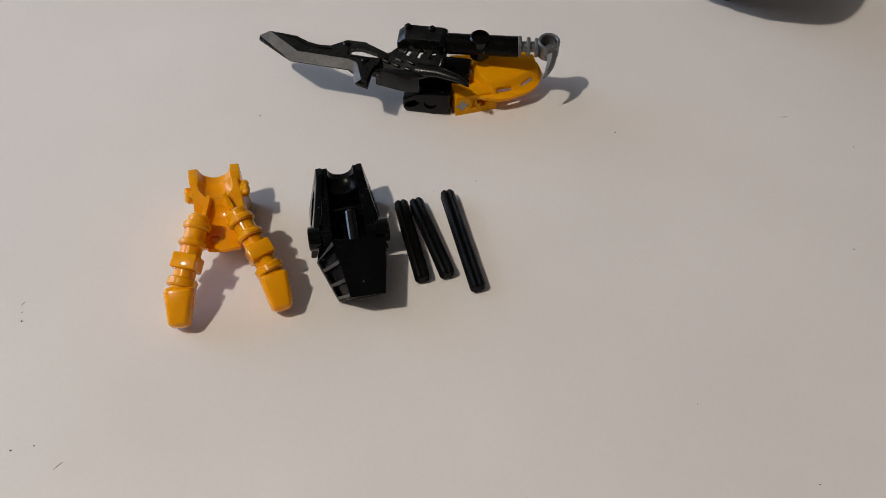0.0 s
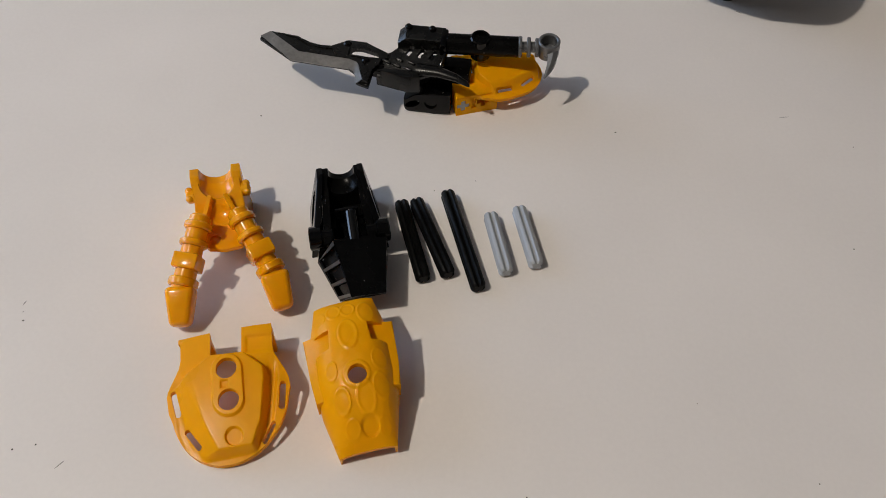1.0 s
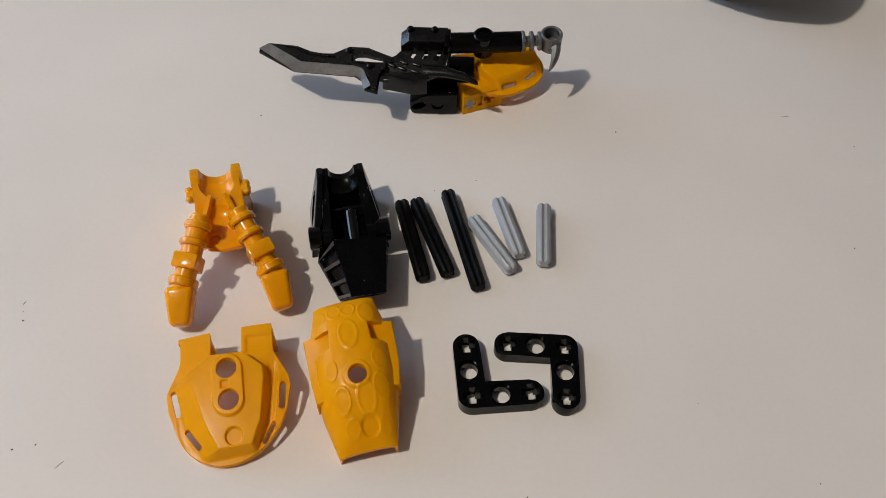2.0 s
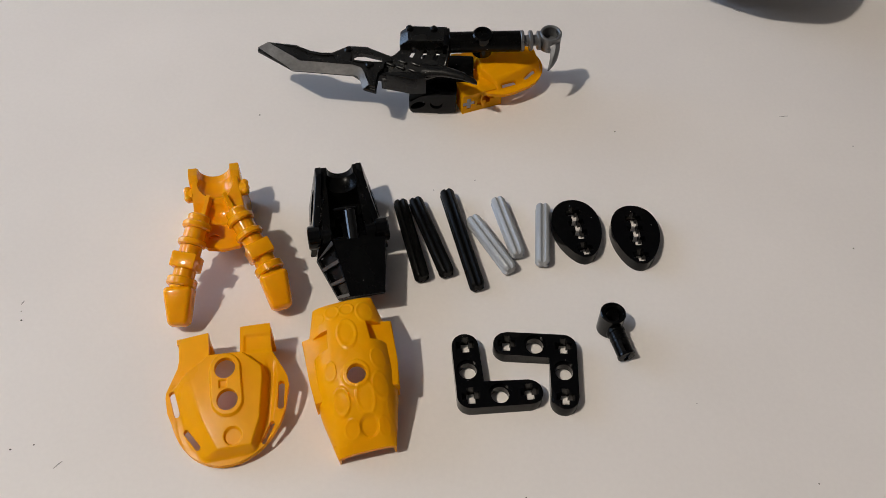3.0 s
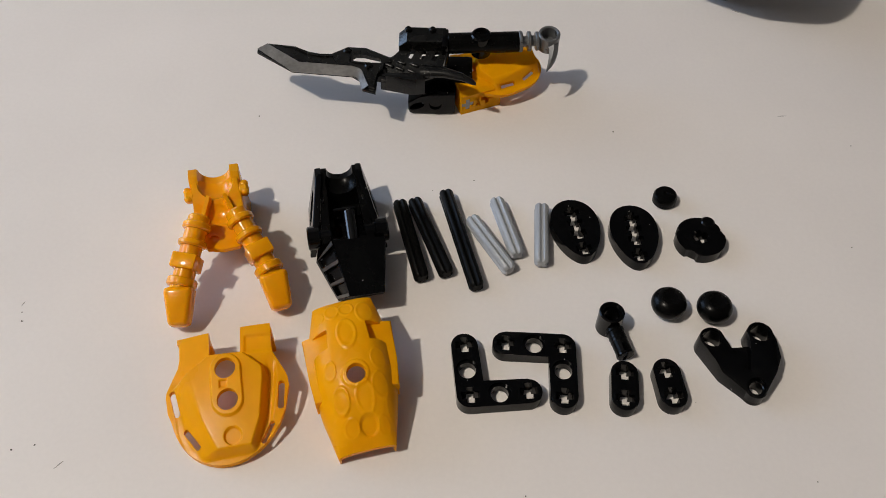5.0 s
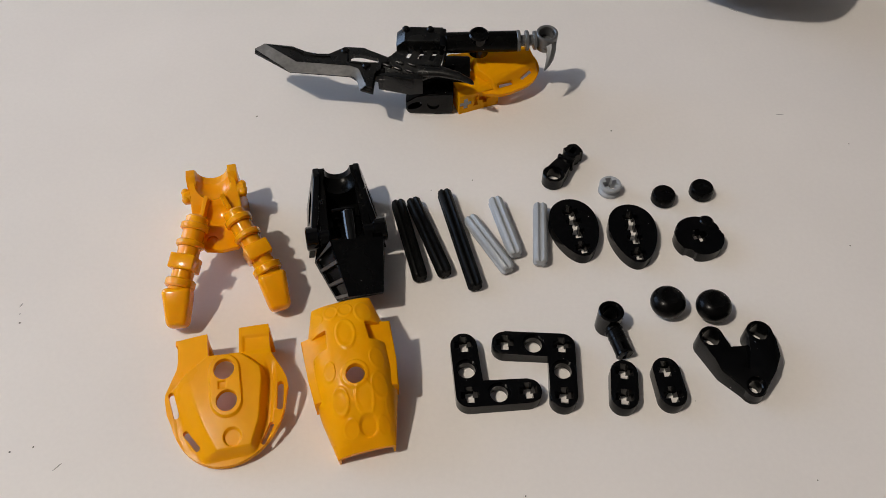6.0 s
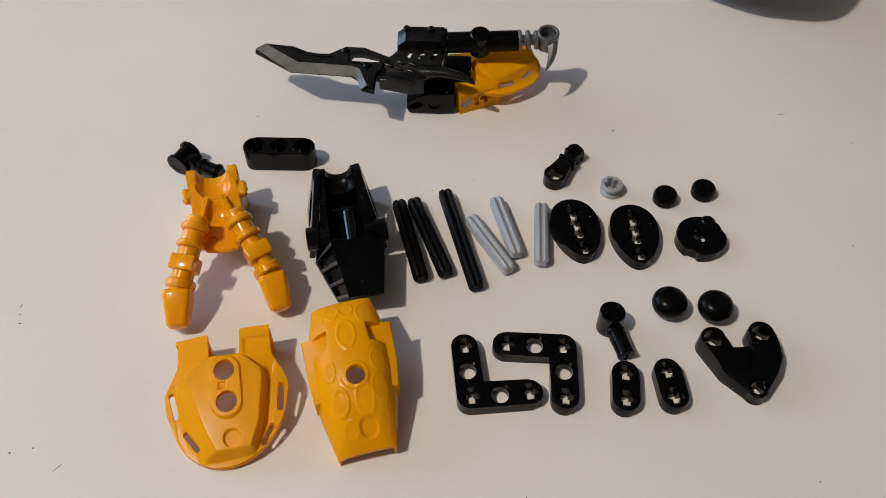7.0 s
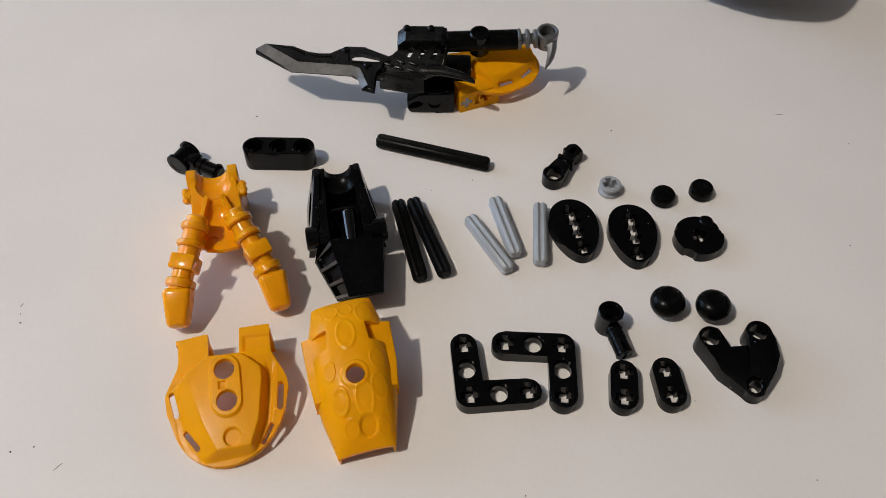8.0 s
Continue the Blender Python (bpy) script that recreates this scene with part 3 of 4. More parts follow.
def hips(label):
    """A yellow hip and leg moulding: saddle body with two ears, ribs, two ringed legs and wedge feet."""
    it = thing("leg_piece", label, "leg piece")
    prof = [(19.5, 0), (19.8, 18.0), (16.6, 18.2), (13.0, 17.2), (9.5, 14.2), (3.0, 9.5), (2.0, 5.0), (12, 0.0)]
    body = sideways(prism(prof, -7.9, 7.9, 0.5))
    for v in body.verts:
        v.co.x *= 1.0 - 0.012 * (v.co.z - 8)
    bowl = moved(ball(5.5), 0, 13.6, 18.0)
    trough = along(rod(4.9, 20, 0.01), (0, 10, 18.6), (0, 30, 18.6))
    hollow = moved(ball(5.6, 1.05), 0, 3.2, 15.6)
    part("body", carve(body, bowl, trough, hollow), YELLOW, it)
    for s in (-1, 1):
        ear = sideways(prism([(13.0, 11), (14.5, 17.4), (16.2, 18.9), (19.6, 18.7), (19.8, 11)], -1.4, 1.4, 0.4))
        part("ear", moved(ear, s * 6.3, 0, 0), YELLOW, it)
        rib = sideways(prism([(-0.6, 8.5), (0.0, 11.4), (10.4, 16.4), (11.0, 10)], -0.65, 0.65, 0.3))
        part("rib", moved(rib, s * 6.4, 0, 0, 0, 0, s * 23), YELLOW, it)
        knob = part("knob", along(tube(2.3, 1.0, 3.0, 0.6), (s * 6.6, 12.6, 14.0), (s * 7.6, 12.6, 14.0)), YELLOW, it)
        for y, z, r in ((11.0, 14.6, 1.2), (13.4, 15.5, 1.25), (13.7, 12.8, 1.2)):
            part("bump", moved(ball(r, 1.0, 16), s * 8.6, y, z), YELLOW, knob)
        hip, knee, toe = Vector((s * 6.2, -0.4, 14.8)), Vector((s * 13.3, -17.6, 7.2)), Vector((s * 14.6, -26.6, 2.6))
        limb = along(lathe([(2.6, -3), (3.2, -2.4), (3.15, 19.5), (2.9, 20.2)]), hip, knee)
        leg = part("leg", limb, YELLOW, it)
        way = (knee - hip).normalized()
        for d, r, w in ((-0.6, 4.1, 2.2), (4.8, 4.1, 2.0), (16.4, 4.3, 2.6)):
            part("ring", along(rod(r, w, 0.45), hip + way * d, hip + way * (d + 1)), YELLOW, leg)
        part("knee_block", along(moved(block(7.4, 7.2, 4.6, 0.6), 0, 0.3, 0), hip + way * 9.4, hip + way * 12), YELLOW, leg)
        foot = moved(block(8.7, 7.0, 11.6, 0, 0.7), 0, 0, 0)
        bevel_edges(foot, foot.edges, 1.7, 4)
        part("foot", along(foot, knee - (toe - knee) * 0.1, toe), YELLOW, leg)
    plate = prism([(-6, 4), (-6.5, -2.8), (-4.4, -5.6), (0.2, -6.8), (4.9, -6.4), (6.8, -3.4), (6, 4)], 8.2, 9.6, 0.4)
    part("hip_plate", carve(plate, moved(rod(1.6, 3, 0.01), -2.4, -2.4, 9.1)), YELLOW, it)
    return settle(it, ((-28, 1.35), (-18, 1.22), (-4, 1.08), (8, 0.96), (19, 0.84)), (0.14, -0.83))


def black_foot(label):
    """A black foot moulding: saddle body with ears, cross bar, stub axle and a wedge toe with ribbed flanks."""
    it = thing("foot_piece", label, "foot piece")
    prof = [(18.6, 0), (18.8, 18.8), (15.5, 18.8), (9.0, 14.4), (3.2, 12.5), (-4.5, 10.0), (-4.5, 3.0)]
    body = sideways(prism(prof, -8.3, 8.3, 0.4))
    for v in body.verts:
        v.co.x *= 1.0 - 0.026 * (v.co.z - 8)
    trough = along(rod(4.1, 24, 0.01), (0, 8, 19.4), (0, 30, 19.4))
    hollow = prism([(-5.4, -3.6), (5.4, -3.6), (4.6, 12.0), (-4.6, 12.0)], 7.4, 30, 0)
    gap = box(-4.8, -1.6, -3.4, 3.6, -1, 9, 0)
    recesses = []
    for x0, x1 in ((-12, -6.9), (6.9, 12)):
        recess = sideways(prism([(10.8 + 5.6 * math.cos(math.tau * k / 28), 9.8 + 5.0 * math.sin(math.tau * k / 28)) for k in range(28)], x0, x1, 0))
        for v in recess.verts:
            v.co.x *= 1.0 - 0.026 * (v.co.z - 8)
        recesses.append(recess)
    part("body", carve(body, moved(ball(5.0), 0, 12.6, 18.2), trough, hollow, gap, *recesses), MATT, it)
    for s in (-1, 1):
        ear = sideways(prism([(-3.5, 3), (-3.5, 9.0), (13.0, 18.6), (15.5, 19.8), (18.8, 19.2), (19.0, 0)], -0.9, 0.9, 0.4))
        for v in ear.verts:
            v.co.x += (20 - v.co.z) * 0.19 + max(0, 14 - v.co.y) * 0.09
        opening = sideways(prism([(10.8 + 5.0 * math.cos(q), 9.6 + 4.6 * math.sin(q) + 1.6 * math.cos(q)) for q in (math.tau * k / 28 for k in range(28))], -8, 8, 0))
        ear = moved(carve(ear, opening), 5.9, 0, 0)
        part("side_plate", ear if s > 0 else mirrored(moved(ear, 0.7)), BLACK, it)
        part("pivot", along(carve(rod(3.7, 4.0, 0.35), moved(rod(2.3, 2, 0.01), 0, 0, 3.2)), (s * 8.2, -0.5, 8.4), (s * 9.2, -0.5, 8.4)), BLACK, it)
    for x in (-8.5, 5.0):
        part("cross_bar", along(rod(2.9, 3.5, 0.2), (x, -0.5, 8.4), (x + 1, -0.5, 8.4)), BLACK, it)
    part("stub_axle", along(rod(2.0, 10.6, 0.4), (1.2, 4.6, 13.4), (1.2, -4.8, 8.8)), GLOSS, it, "shiny black stub axle")
    part("socket_rib", box(-3.6, 3.6, 5.0, 6.2, 7, 13.4, 0.3), BLACK, it)
    bm = bmesh.new()
    corners = [(-5.0, -4.6, 11.4), (10.6, -5.6, 11.0), (7.8, -22.6, 6.8), (-2.0, -22.4, 6.8), (-10.6, -6.6, 4.4), (10.6, -6.6, 3.0), (8.0, -19.6, 1.6), (-5.6, -19.4, 0.6), (-9.4, -4.8, 8.6), (10.8, -5.0, 8.0)]
    v = [bm.verts.new(c) for c in corners]
    for f in ((0, 1, 2, 3), (3, 2, 6, 7), (0, 3, 7, 4, 8), (1, 9, 5, 6, 2), (4, 7, 6, 5), (0, 8, 4, 5, 9, 1)):
        bm.faces.new([v[k] for k in f])
    bmesh.ops.triangulate(bm, faces=bm.faces)
    bmesh.ops.recalc_face_normals(bm, faces=bm.faces)
    cuts = []
    a, b, c, d = (Vector(corners[k]) for k in (0, 3, 7, 4))
    inward = (b - a).cross(d - a).normalized()
    inward *= -1 if inward.x < 0 else 1

    def flank(s, t):
        return a.lerp(b, s).lerp(d.lerp(c, max(0.0, 1.15 * s - 0.2)), t)

    for s0, s1 in ((0.09, 0.34), (0.42, 0.66), (0.74, 0.93)):
        hole = bmesh.new()
        quad = [flank(s, t) for s, t in ((s0, 0.12), (s1, 0.12), (s1, 0.86), (s0, 0.86))]
        lo, hi = ([hole.verts.new(p + inward * k) for p in quad] for k in (-2.5, 1.0))
        hole.faces.new(lo)
        hole.faces.new(hi[::-1])
        for k in range(4):
            hole.faces.new((lo[k], lo[(k + 1) % 4], hi[(k + 1) % 4], hi[k]))
        cuts.append(hole)
    toe = part("toe", carve(bm, *cuts), MATT, it)
    # flank ribs and lower rail, their edge highlight painted as a lighter grey
    for s0, s1, t0, t1 in ((0.0, 0.08, 0.04, 0.96), (0.35, 0.41, 0.04, 0.96), (0.67, 0.73, 0.04, 0.96), (0.94, 0.99, 0.04, 0.96), (0.0, 0.99, 0.93, 1.0)):
        rib = bmesh.new()
        quad = [flank(s, t) for s, t in ((s0, t0), (s1, t0), (s1, t1), (s0, t1))]
        lo, hi = ([rib.verts.new(p + inward * k) for p in quad] for k in (-0.12, 0.8))
        rib.faces.new(lo)
        rib.faces.new(hi[::-1])
        for k in range(4):
            rib.faces.new((lo[k], lo[(k + 1) % 4], hi[(k + 1) % 4], hi[k]))
        part("rib", rib, SHEEN_GREY, toe, "black rib with its highlight painted grey")
    return settle(it, ((-22, 1.6), (-6, 1.1), (3, 0.96), (19, 0.77)), (-0.03, -0.8))


def blade_weapon(label):
    """A toy weapon arm: sword blade, slotted guard, barrel, ribbed coupling, ring and claw, on a yellow plate and a black foot."""
    it = thing("toy_weapon", label, "toy weapon")
    outline = [(-67.3, 1.6), (-67.4, 3.6), (-66.4, 4.7), (-63.2, 4.6), (-53.5, 3.7), (-48.7, 0.5), (-44.7, -0.5), (-40.9, -0.4), (-36.8, 3.2), (-35.6, 4.0), (-28.8, 3.7), (-26.0, 1.4),
               (-19.6, -1.4), (-19.6, -4.2), (-22.2, -4.6), (-22.2, -8.4), (-24.2, -9.6), (-24.4, -18.6), (-28.8, -17.0), (-30.2, -12.2), (-33.0, -9.9), (-53.8, -8.1)]
    blade = prism(outline, 16.5, 17.4, 0.2)
    slot = prism([(-33.6, -1.6), (-32.2, -0.6), (-29.6, -0.5), (-23.8, -2.3), (-23.2, -4.5), (-26.8, -4.6), (-32.8, -4.0)], 10, 25, 0)
    wide_slot = prism([(-34.0, -1.4), (-32.6, 1.0), (-29.4, 1.6), (-22.0, -0.6), (-21.4, -4.5), (-26.8, -4.6), (-32.8, -4.0)], 10, 25, 0)
    panel = prism([(-63.8, 4.7), (-53.8, 3.4), (-48.9, 0.2), (-44.8, -0.8), (-40.8, -0.7), (-36.6, 3.0), (-35.4, 3.7), (-28.9, 3.4), (-26.2, 1.2), (-19.8, -1.7), (-19.8, -4.0), (-22.6, -4.4), (-22.6, -8.2), (-24.6, -9.4),
                   (-24.8, -17.4), (-26.8, -16.6), (-28.0, -11.4), (-30.0, -7.6), (-33.2, -6.1), (-51.5, -5.0)], 17.3, 18.8, 0.3)
    sunk = prism([(-58.4, 3.2), (-54.0, 2.5), (-49.3, -0.6), (-45.0, -1.7), (-40.2, -1.6), (-38.6, -4.6), (-51.0, -3.9)], 18.3, 20, 0)
    sunk_tail = prism([(-33.8, -4.6), (-29.4, -5.0), (-27.0, -8.0), (-26.6, -12.4), (-28.0, -8.8), (-30.6, -6.6)], 18.3, 20, 0)
    part("blade", merge(carve(blade, wide_slot), carve(panel, slot, sunk, sunk_tail)), GUNMETAL, it)
    outer = [(-67.5, 3.2), (-53.9, -8.3), (-33.0, -10.1), (-31.4, -11.0), (-30.3, -12.6), (-29.0, -17.2)]
    inner = [(-64.0, 4.7), (-51.6, -4.9), (-33.3, -6.0), (-31.4, -6.8), (-29.8, -8.4), (-26.9, -16.4)]
    edge = bmesh.new()
    a = [edge.verts.new((x, y, 17.45)) for x, y in outer]
    b = [edge.verts.new((x, y, 18.7)) for x, y in inner]
    c = [edge.verts.new((x, y + 0.3, 16.5)) for x, y in outer]
    for i in range(len(a) - 1):
        edge.faces.new((a[i], a[i + 1], b[i + 1], b[i]))
        edge.faces.new((c[i], c[i + 1], a[i + 1], a[i]))
        edge.faces.new((b[i], b[i + 1], c[i + 1], c[i]))
    edge.faces.new((a[0], b[0], c[0]))
    edge.faces.new((a[-1], c[-1], b[-1]))
    part("cutting_edge", edge, STEEL, it, "worn silver bevelled cutting edge")
    for x, y in ((-35.4, 1.6), (-27.4, -6.2)):
        part("stud", moved(rod(1.5, 1.6, 0.5, 20), x, y, 17.8), BLACK, it)
    part("blade_rib", moved(block(0.9, 6.0, 0.9, 0.3), -34.2, -1.6, 18.0, 0, 0, 4), BLACK, it)
    part("neck", prism([(-25.6, -4.4), (-22.8, -4.2), (-21.0, -6.0), (-21.6, -10.2), (-24.6, -9.6)], 14.6, 17.6, 0.4), BLACK, it)
    guard = prism([(-24.4, -3.4), (-23.6, 1.6), (-19.0, 3.6), (-16.6, 6.6), (0.4, 6.6), (-1.0, -3.4), (-8.0, -6.0), (-23.0, -6.0)], 0, 1.1, 0.25)
    slots = [moved(block(1.5, 3.8, 8, 0), x, y, -3, 0, 0, -26) for x, y in ((-12.8, 4.5), (-8.8, 3.8), (-4.6, 3.1))]
    part("guard", moved(carve(guard, *slots), 0, -4.2, 17.8, 17, -3, 0), GUNMETAL, it)
    for x, y in ((-16.2, 0.6), (-11.8, -0.4), (-7.8, -1.6), (-4.2, -2.8), (-20.4, -0.4), (-16.8, -1.8), (-12.6, -3.0), (-8.4, -4.4)):
        barb = moved(block(3.2, 1.0, 1.2, 0.35), x, y, 0.9, 0, 0, -24)
        part("barb", moved(barb, 0, -4.2, 17.8, 17, -3, 0), GUNMETAL, it)
    part("guard_ridge", moved(block(1.2, 7.5, 1.6, 0.4), -0.8, -2.2, 18.8, 30, 0, -14), BLACK, it)
    cheek = prism([(-23.4, -9.6), (-20.5, -8.4), (-8.4, -8.4), (-8.0, -11.6), (-12.6, -12.2)], -2.2, 4.6, 0.4)
    part("cheek", moved(cheek, 0, 0, 13.4, 0, 0, 0), GUNMETAL, it)
    part("stock", moved(prism([(-17.5, 0), (-1.3, 0), (-1.3, 6.6), (-14.6, 6.6), (-17.5, 3.8)], -3.3, 3.3, 0.5), 0, 4.4, 18.4, 98), GUNMETAL, it)
    for x in (-14.2, -5.8):
        part("rivet", moved(rod(1.3, 2.0, 0.5, 20), x, 5.6, 24.2), BLACK, it)
    part("stock_rib", moved(block(2.4, 8.2, 9.0, 0.6), -1.4, 3.6, 16.0, 8), BLACK, it)
    spike = bmesh.new()
    rings = []
    for x, y, z, r in ((-9.5, -7.6, 18.0, 2.7), (-2.0, -8.6, 18.6, 2.3), (4.5, -10.6, 18.4, 1.7), (8.4, -12.2, 17.6, 1.2), (9.4, -12.7, 17.2, 0.6)):
        rings.append([spike.verts.new((x, y + r * math.cos(t), z + 0.7 * r * math.sin(t))) for t in (math.tau * q / 18 for q in range(18))])
    for p, q in zip(rings, rings[1:]):
        for i in range(18):
            spike.faces.new((p[i], p[(i + 1) % 18], q[(i + 1) % 18], q[i]))
    spike.faces.new(rings[0])
    spike.faces.new(rings[-1])
    part("spike", spike, GUNMETAL, it)
    part("barrel", along(rod(3.6, 25, 0.3), (-0.6, 3.2, 21.6), (24.2, 5.0, 21.6)), MATT, it)
    part("barrel_boss", along(carve(rod(3.5, 9.2, 0.5), moved(rod(2.3, 2, 0.01), 0, 0, 8.2)), (11.2, 4.8, 16.6), (11.0, 3.6, 25.6)), BLACK, it)
    coupling = part("coupling", along(rod(1.9, 8.5, 0.1), (24, 5.0, 21.6), (32.5, 5.6, 22.0)), SILVER, it, "grey ribbed coupling")
    for x, r in ((24.2, 3.7), (27.2, 3.5), (30.0, 3.3)):
        part("rib", along(rod(r, 1.3, 0.3), (x, 5.0 + (x - 24) * 0.07, 21.7), (x + 1.3, 5.1 + (x - 24) * 0.07, 21.75)), SILVER, coupling)
    ring = part("ring", along(tube(3.8, 2.75, 6.5, 0.3), (34.7, 6.4, 18.8), (34.7, 5.4, 25.2)), SILVER, it, "grey plastic ring")
    part("ring_floor", along(rod(2.9, 1.2, 0.1), (34.7, 6.3, 19.6), (34.7, 5.3, 26)), SILVER, ring)
    claw = bmesh.new()
    rings = []
    for x, y, z, w, h in ((35.9, 3.4, 21.6, 2.3, 2.2), (36.3, 1.2, 20.4, 1.8, 2.0), (35.9, -0.8, 19.0, 1.4, 1.6), (35.1, -2.4, 17.4, 0.9, 1.0), (34.2, -3.6, 16.0, 0.3, 0.35)):
        rings.append([claw.verts.new((x + w * math.cos(t), y, z + h * math.sin(t))) for t in (math.tau * (q + 0.5) / 6 for q in range(6))])
    for p, q in zip(rings, rings[1:]):
        for i in range(6):
            claw.faces.new((p[i], p[(i + 1) % 6], q[(i + 1) % 6], q[i]))
    claw.faces.new(rings[0])
    claw.faces.new(rings[-1])
    part("claw", claw, SILVER, it, "grey plastic claw")
    dished = shield_mesh(0.0, 0.0, 0.0, False)
    bmesh.ops.scale(dished, vec=(0.72, 0.89, 1.05), verts=dished.verts)
    part("plate", moved(moved(dished, 0, 0, 0, 0, 0, 106), 18.2, 5.2, 8.8, 12, 6), SATIN, it, "yellow dished plate")
    lug = moved(sideways(prism([(0, 0), (0, 8.0), (1.4, 9.4), (9, 10.5), (9, 1.0)], 0, 15.5, 0.5)), 4.8, -9.4, 0, 0, 0, 23)
    face = pose(4.8, -9.4, 0, 0, 0, 23)
    holes = [along(prism(cross_outline(4.6, 1.7), 0, 6, 0), face @ Vector((x, -2, z)), face @ Vector((x, 1, z))) for x, z in ((2.6, 4.0), (10.0, 4.9))]
    mark = along(prism([(-1.0, -2.2), (1.0, -2.2), (0.5, 0), (1.0, 2.2), (-1.0, 2.2), (-0.5, 0)], 0, 3, 0), face @ Vector((6.5, -2, 4.4)), face @ Vector((6.5, 1, 4.4)))
    lug = part("lug", carve(lug, *holes, mark), SATIN, it)
    part("axle_end", along(prism(cross_outline(4.3, 1.5), 0, 5, 0.2), face @ Vector((2.6, 0.25, 4.0)), face @ Vector((2.6, 3, 4.0))), GREY, lug, "grey cross axle end")
    side = [(-14.1, 2.0), (-13.6, 0.8), (-12.6, 0.1), (-5.0, 0.1), (-3.4, 0.6), (2.6, 0.6), (2.6, 9.2), (-6.4, 9.2), (-10.0, 7.9), (-14.1, 5.6)]
    eyelet = [(-10.9 + 2.5 * math.cos(q) + 0.7 * math.sin(q), 3.9 + 1.7 * math.sin(q) + 0.5 * math.cos(q)) for q in (math.tau * k / 24 for k in range(24))]
    dent = moved(rod(2.2, 2, 0.01), -4.4, 4.6, 5.9)
    part("grip", moved(carve(prism(side, 0, 6.6, 0.5), prism(eyelet, -3, 10, 0), dent), 0, -3.0, 0, 90), BLACK, it)
    part("grip_core", moved(block(18.5, 10, 12, 0.8), -0.8, 1.2, 2.0), MATT, it)
    return it


def bowl(label):
    """An unseen dark rounded bowl shape, added beyond the others to shade the table."""
    n = 72
    bm = bmesh.new()
    rings = []
    for k, z in ((0.17, 0), (0.2, 3.0), (0.45, 9), (0.78, 26), (0.97, 42), (1.0, 45), (0.985, 46), (0.95, 43), (0.76, 27), (0.4, 12)):
        ring = []
        for i in range(n):
            a = math.tau * i / n
            c, s = math.cos(a), math.sin(a)
            ring.append(bm.verts.new((36 * k * math.copysign(abs(c) ** 0.66, c), 32 * k * math.copysign(abs(s) ** 0.74, s), z)))
        rings.append(ring)
    for a, b in zip(rings, rings[1:]):
        for i in range(n):
            bm.faces.new((a[i], a[(i + 1) % n], b[(i + 1) % n], b[i]))
    bm.faces.new(rings[0][::-1])
    bm.faces.new(rings[-1])
    return tagged(part("bowl", bm, CASTER), label, "bowl")


# ---- placing ----


def put(ob, x, y, rz=0.0):
    ob.matrix_world = pose(x / 1000, y / 1000, 0, 0, 0, rz)
    return ob


weapon = put(blade_weapon("toy weapon with black sword blade, grey claw and yellow plate"), 0, 235)
legs = put(hips("glossy yellow plastic hip and leg piece lying on the table"), -67.3, 160.7, 13.5)
foot = put(black_foot("black plastic foot piece with ribbed wedge toe"), -29.5, 162.8, 12)
# added out of view: only its shadow reaches the far right of the table
put(bowl("unseen bowl-shaped form that shades the far side of the table"), 112.0, 304.5, -30)

BLACK4 = "short black plastic cross axle"
axle_a = put(axle("axle", 4, BLACK, BLACK4, "axles"), -10.7, 165.6, -74.6)
axle_b = put(axle("axle", 4, BLACK, BLACK4, "axles"), -4.6, 167.0, -69.4)
axle_long = put(axle("axle", 5, BLACK, "long black plastic cross axle", "axles"), 5.0, 166.6, -75.0)
GREY3 = "light grey plastic cross axle"
grey_a, grey_b, grey_c = (axle("axle", 3, GREY, GREY3, "axles") for _ in range(3))
shield_1 = shield("yellow plastic rounded shield plate with two holes")
armour = thigh_armour("yellow arched plate embossed with oval scales")
corner_a = thin_corner_beam("black L-shaped corner beam with cross holes")
corner_b = thin_corner_beam("black L-shaped corner beam with cross holes")
cam_a, cam_b = cam_plate("black teardrop cam plate with cross holes"), cam_plate("black teardrop cam plate with cross holes")
pin_1 = socket_pin("black connector with upright socket and split pin")
link_a, link_b = link("short black link with two cross holes"), link("short black link with two cross holes")
ball_a, ball_b = ball_cap("glossy black plastic ball with dished top"), ball_cap("glossy black plastic ball with dished top")
vee = v_block("black V-shaped connector with three round holes")
disc = notched_disc("black notched disc with a raised lug")
eye = cross_connector("black connector with eye and cross head")
bush = half_bush("small grey bush with cross hole")
cap_a, cap_b = end_cap("small round black plug"), end_cap("small round black plug")
beam = thick_beam("thick black straight beam with rounded ends")
tee = tee_connector("black tee connector with flanged tube and pin")


# ---- what moves: pieces wait on the near side of the table and are set down one after another ----


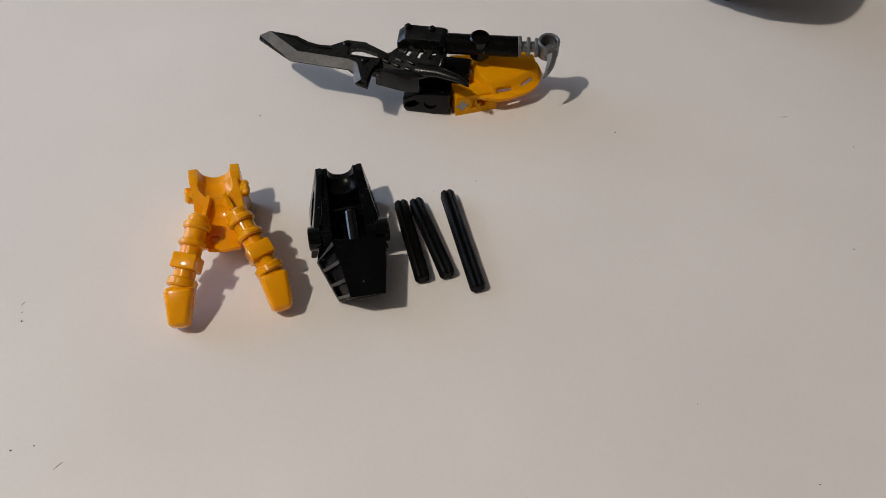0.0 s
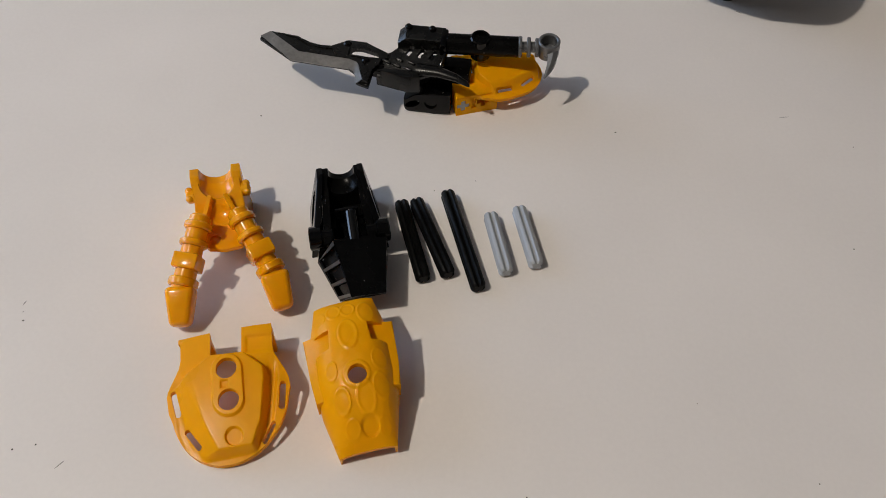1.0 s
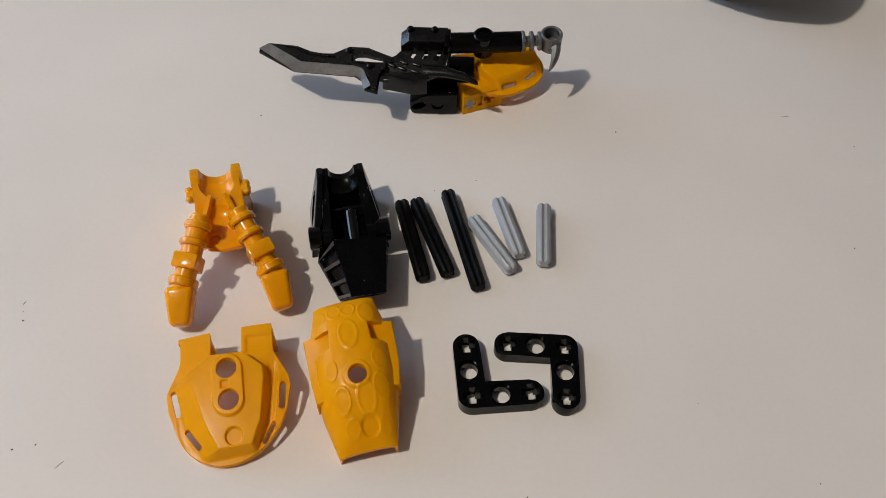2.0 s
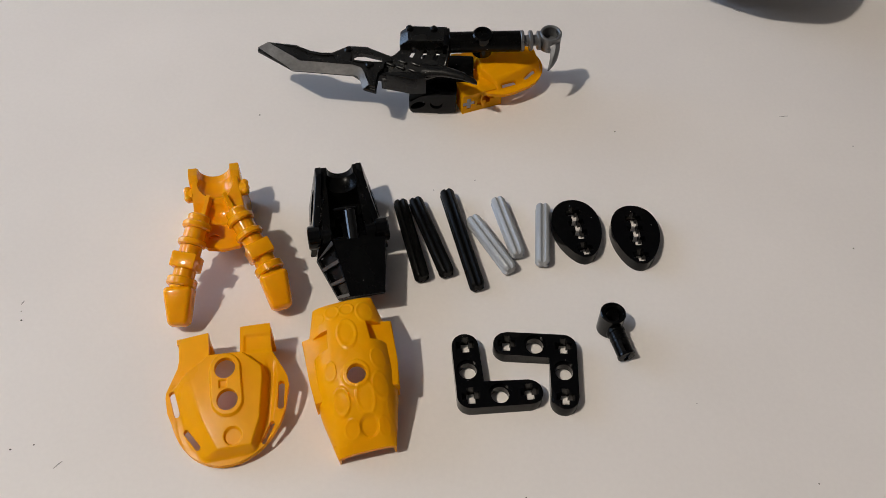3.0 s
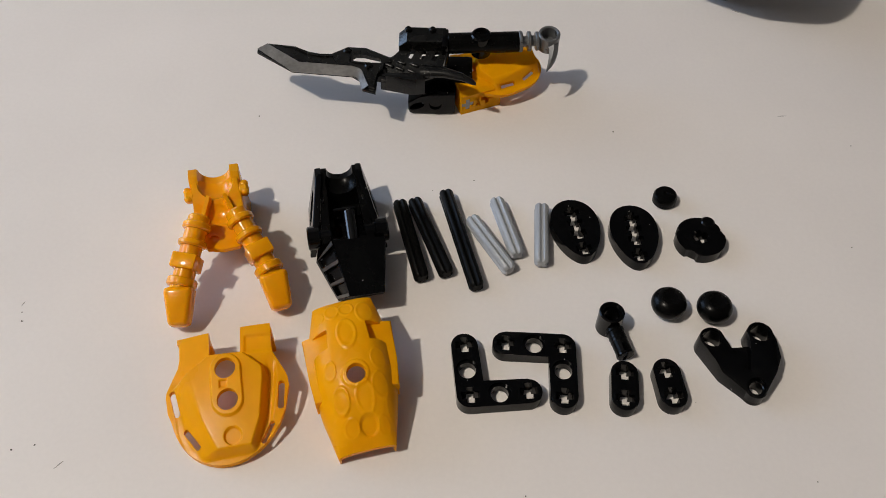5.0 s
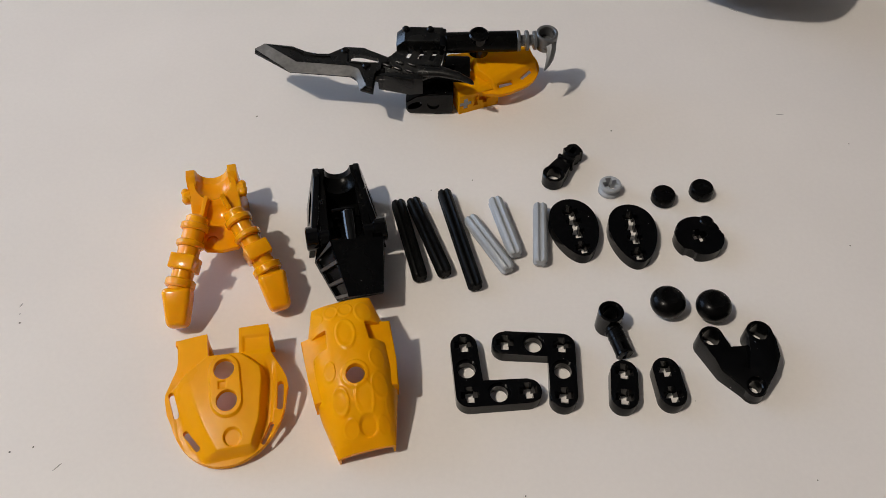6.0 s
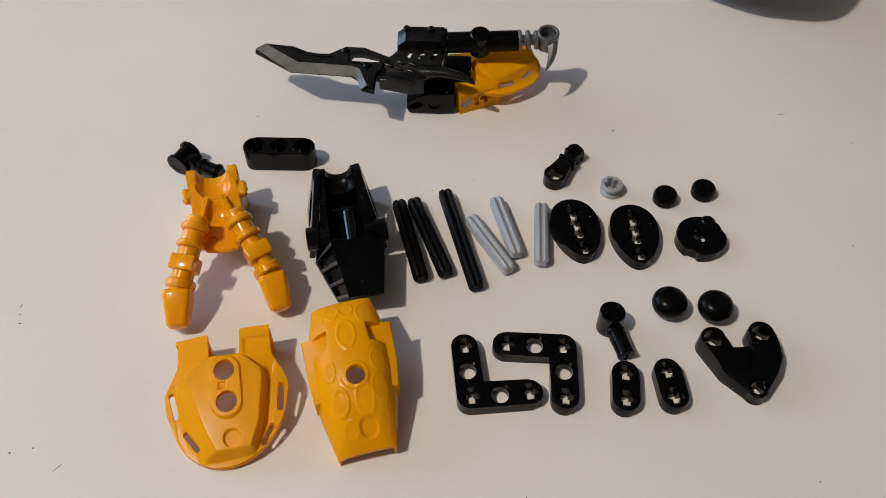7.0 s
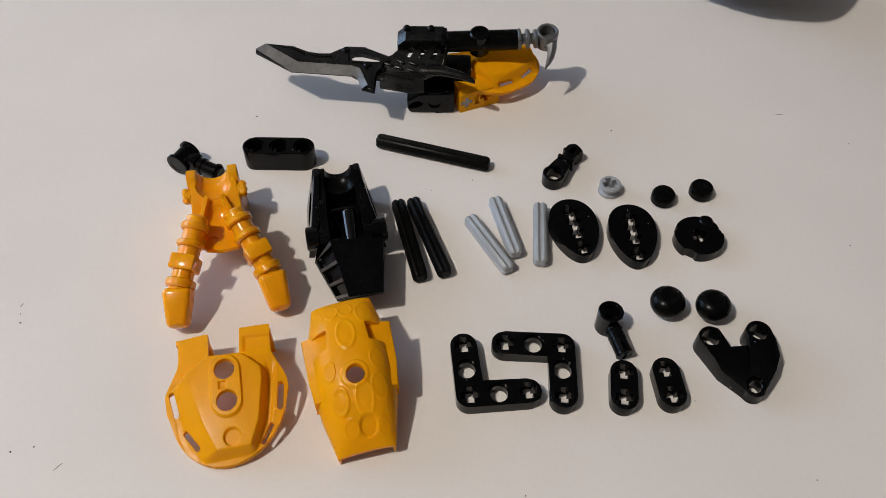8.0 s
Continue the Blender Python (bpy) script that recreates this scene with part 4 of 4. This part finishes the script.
def motions():
    gap = 1 / FPS

    def at(x, y, rz=0.0):
        return pose(x / 1000, y / 1000, 0, 0, 0, rz)

    def steps(ob, *places):
        """Rests in each place until the next one's time."""
        rows = []
        for k, (t, m) in enumerate(places):
            if k:
                rows.append((t - 2 * gap, places[k - 1][1]))
                rows.append((t - gap, m))
            else:
                rows.append((0.0, m))
        if rows[-1][0] < 8.0 - 0.5 * gap:
            rows.append((8.0, places[-1][1]))
        walk(ob, rows)

    arrivals = (
        (grey_a, ((0.1, (16.2, 165.1, -78.3)), (1.9, (14.2, 164.5, -59.5)))),
        (grey_b, ((0.4, (25.4, 168.1, -78.3)), (1.9, (19.5, 171.5, -74.6)))),
        (grey_c, ((1.9, (30.5, 168.9, -92.9)),)),
        (shield_1, ((0.7, (-57.4, 107.3, 8.6)),)),
        (armour, ((1.0, (-23.3, 113.0, 14.0)),)),
        (corner_a, ((1.3, (8.0, 110.6, 6.1)),)),
        (corner_b, ((1.6, (34.0, 127.0, 178.4)),)),
        (cam_a, ((2.2, (40.7, 175.3, 11)),)),
        (cam_b, ((2.5, (59.4, 173.5, 3)),)),
        (pin_1, ((2.8, (48.3, 136.0, 17)),)),
        (link_a, ((3.1, (50.3, 114.8, -5)),)),
        (link_b, ((3.4, (62.8, 115.9, 6)),)),
        (ball_a, ((3.7, (66.2, 142.2, 0)),)),
        (ball_b, ((4.0, (79.4, 141.2, 0)),)),
        (vee, ((4.3, (83.2, 123.2, 0)),)),
        (disc, ((4.6, (80.2, 168.4, 0)),)),
        (cap_a, ((4.9, (71.8, 186.0, 0)),)),
        (cap_b, ((5.2, (84.8, 189.1, 0)),)),
        (bush, ((5.5, (54.6, 189.5, 0)),)),
        (eye, ((5.8, (36.2, 193.2, -34)),)),
        (beam, ((6.1, (-55.4, 200.2, 0.4)),)),
        (tee, ((6.4, (-87.2, 197.3, -25)),)),
    )
    for k, (ob, places) in enumerate(arrivals):
        waiting = at(-150 + 45 * (k % 8), -90 - 60 * (k // 8), places[0][1][2])
        steps(ob, (0.0, waiting), *((t, at(*p)) for t, p in places))
    steps(axle_long, (0.0, at(5.0, 166.6, -75.0)), (7.7, at(-2.8, 198.6, -68.5)), (8.0, at(-4.2, 204.0, -15.6)))
    steps(weapon, (0.0, at(-1.4, 234.9, -6.3)), (1.9, at(0.0, 235.0, 0.0)), (8.0, at(0.3, 235.6, 0.5)))


motions()
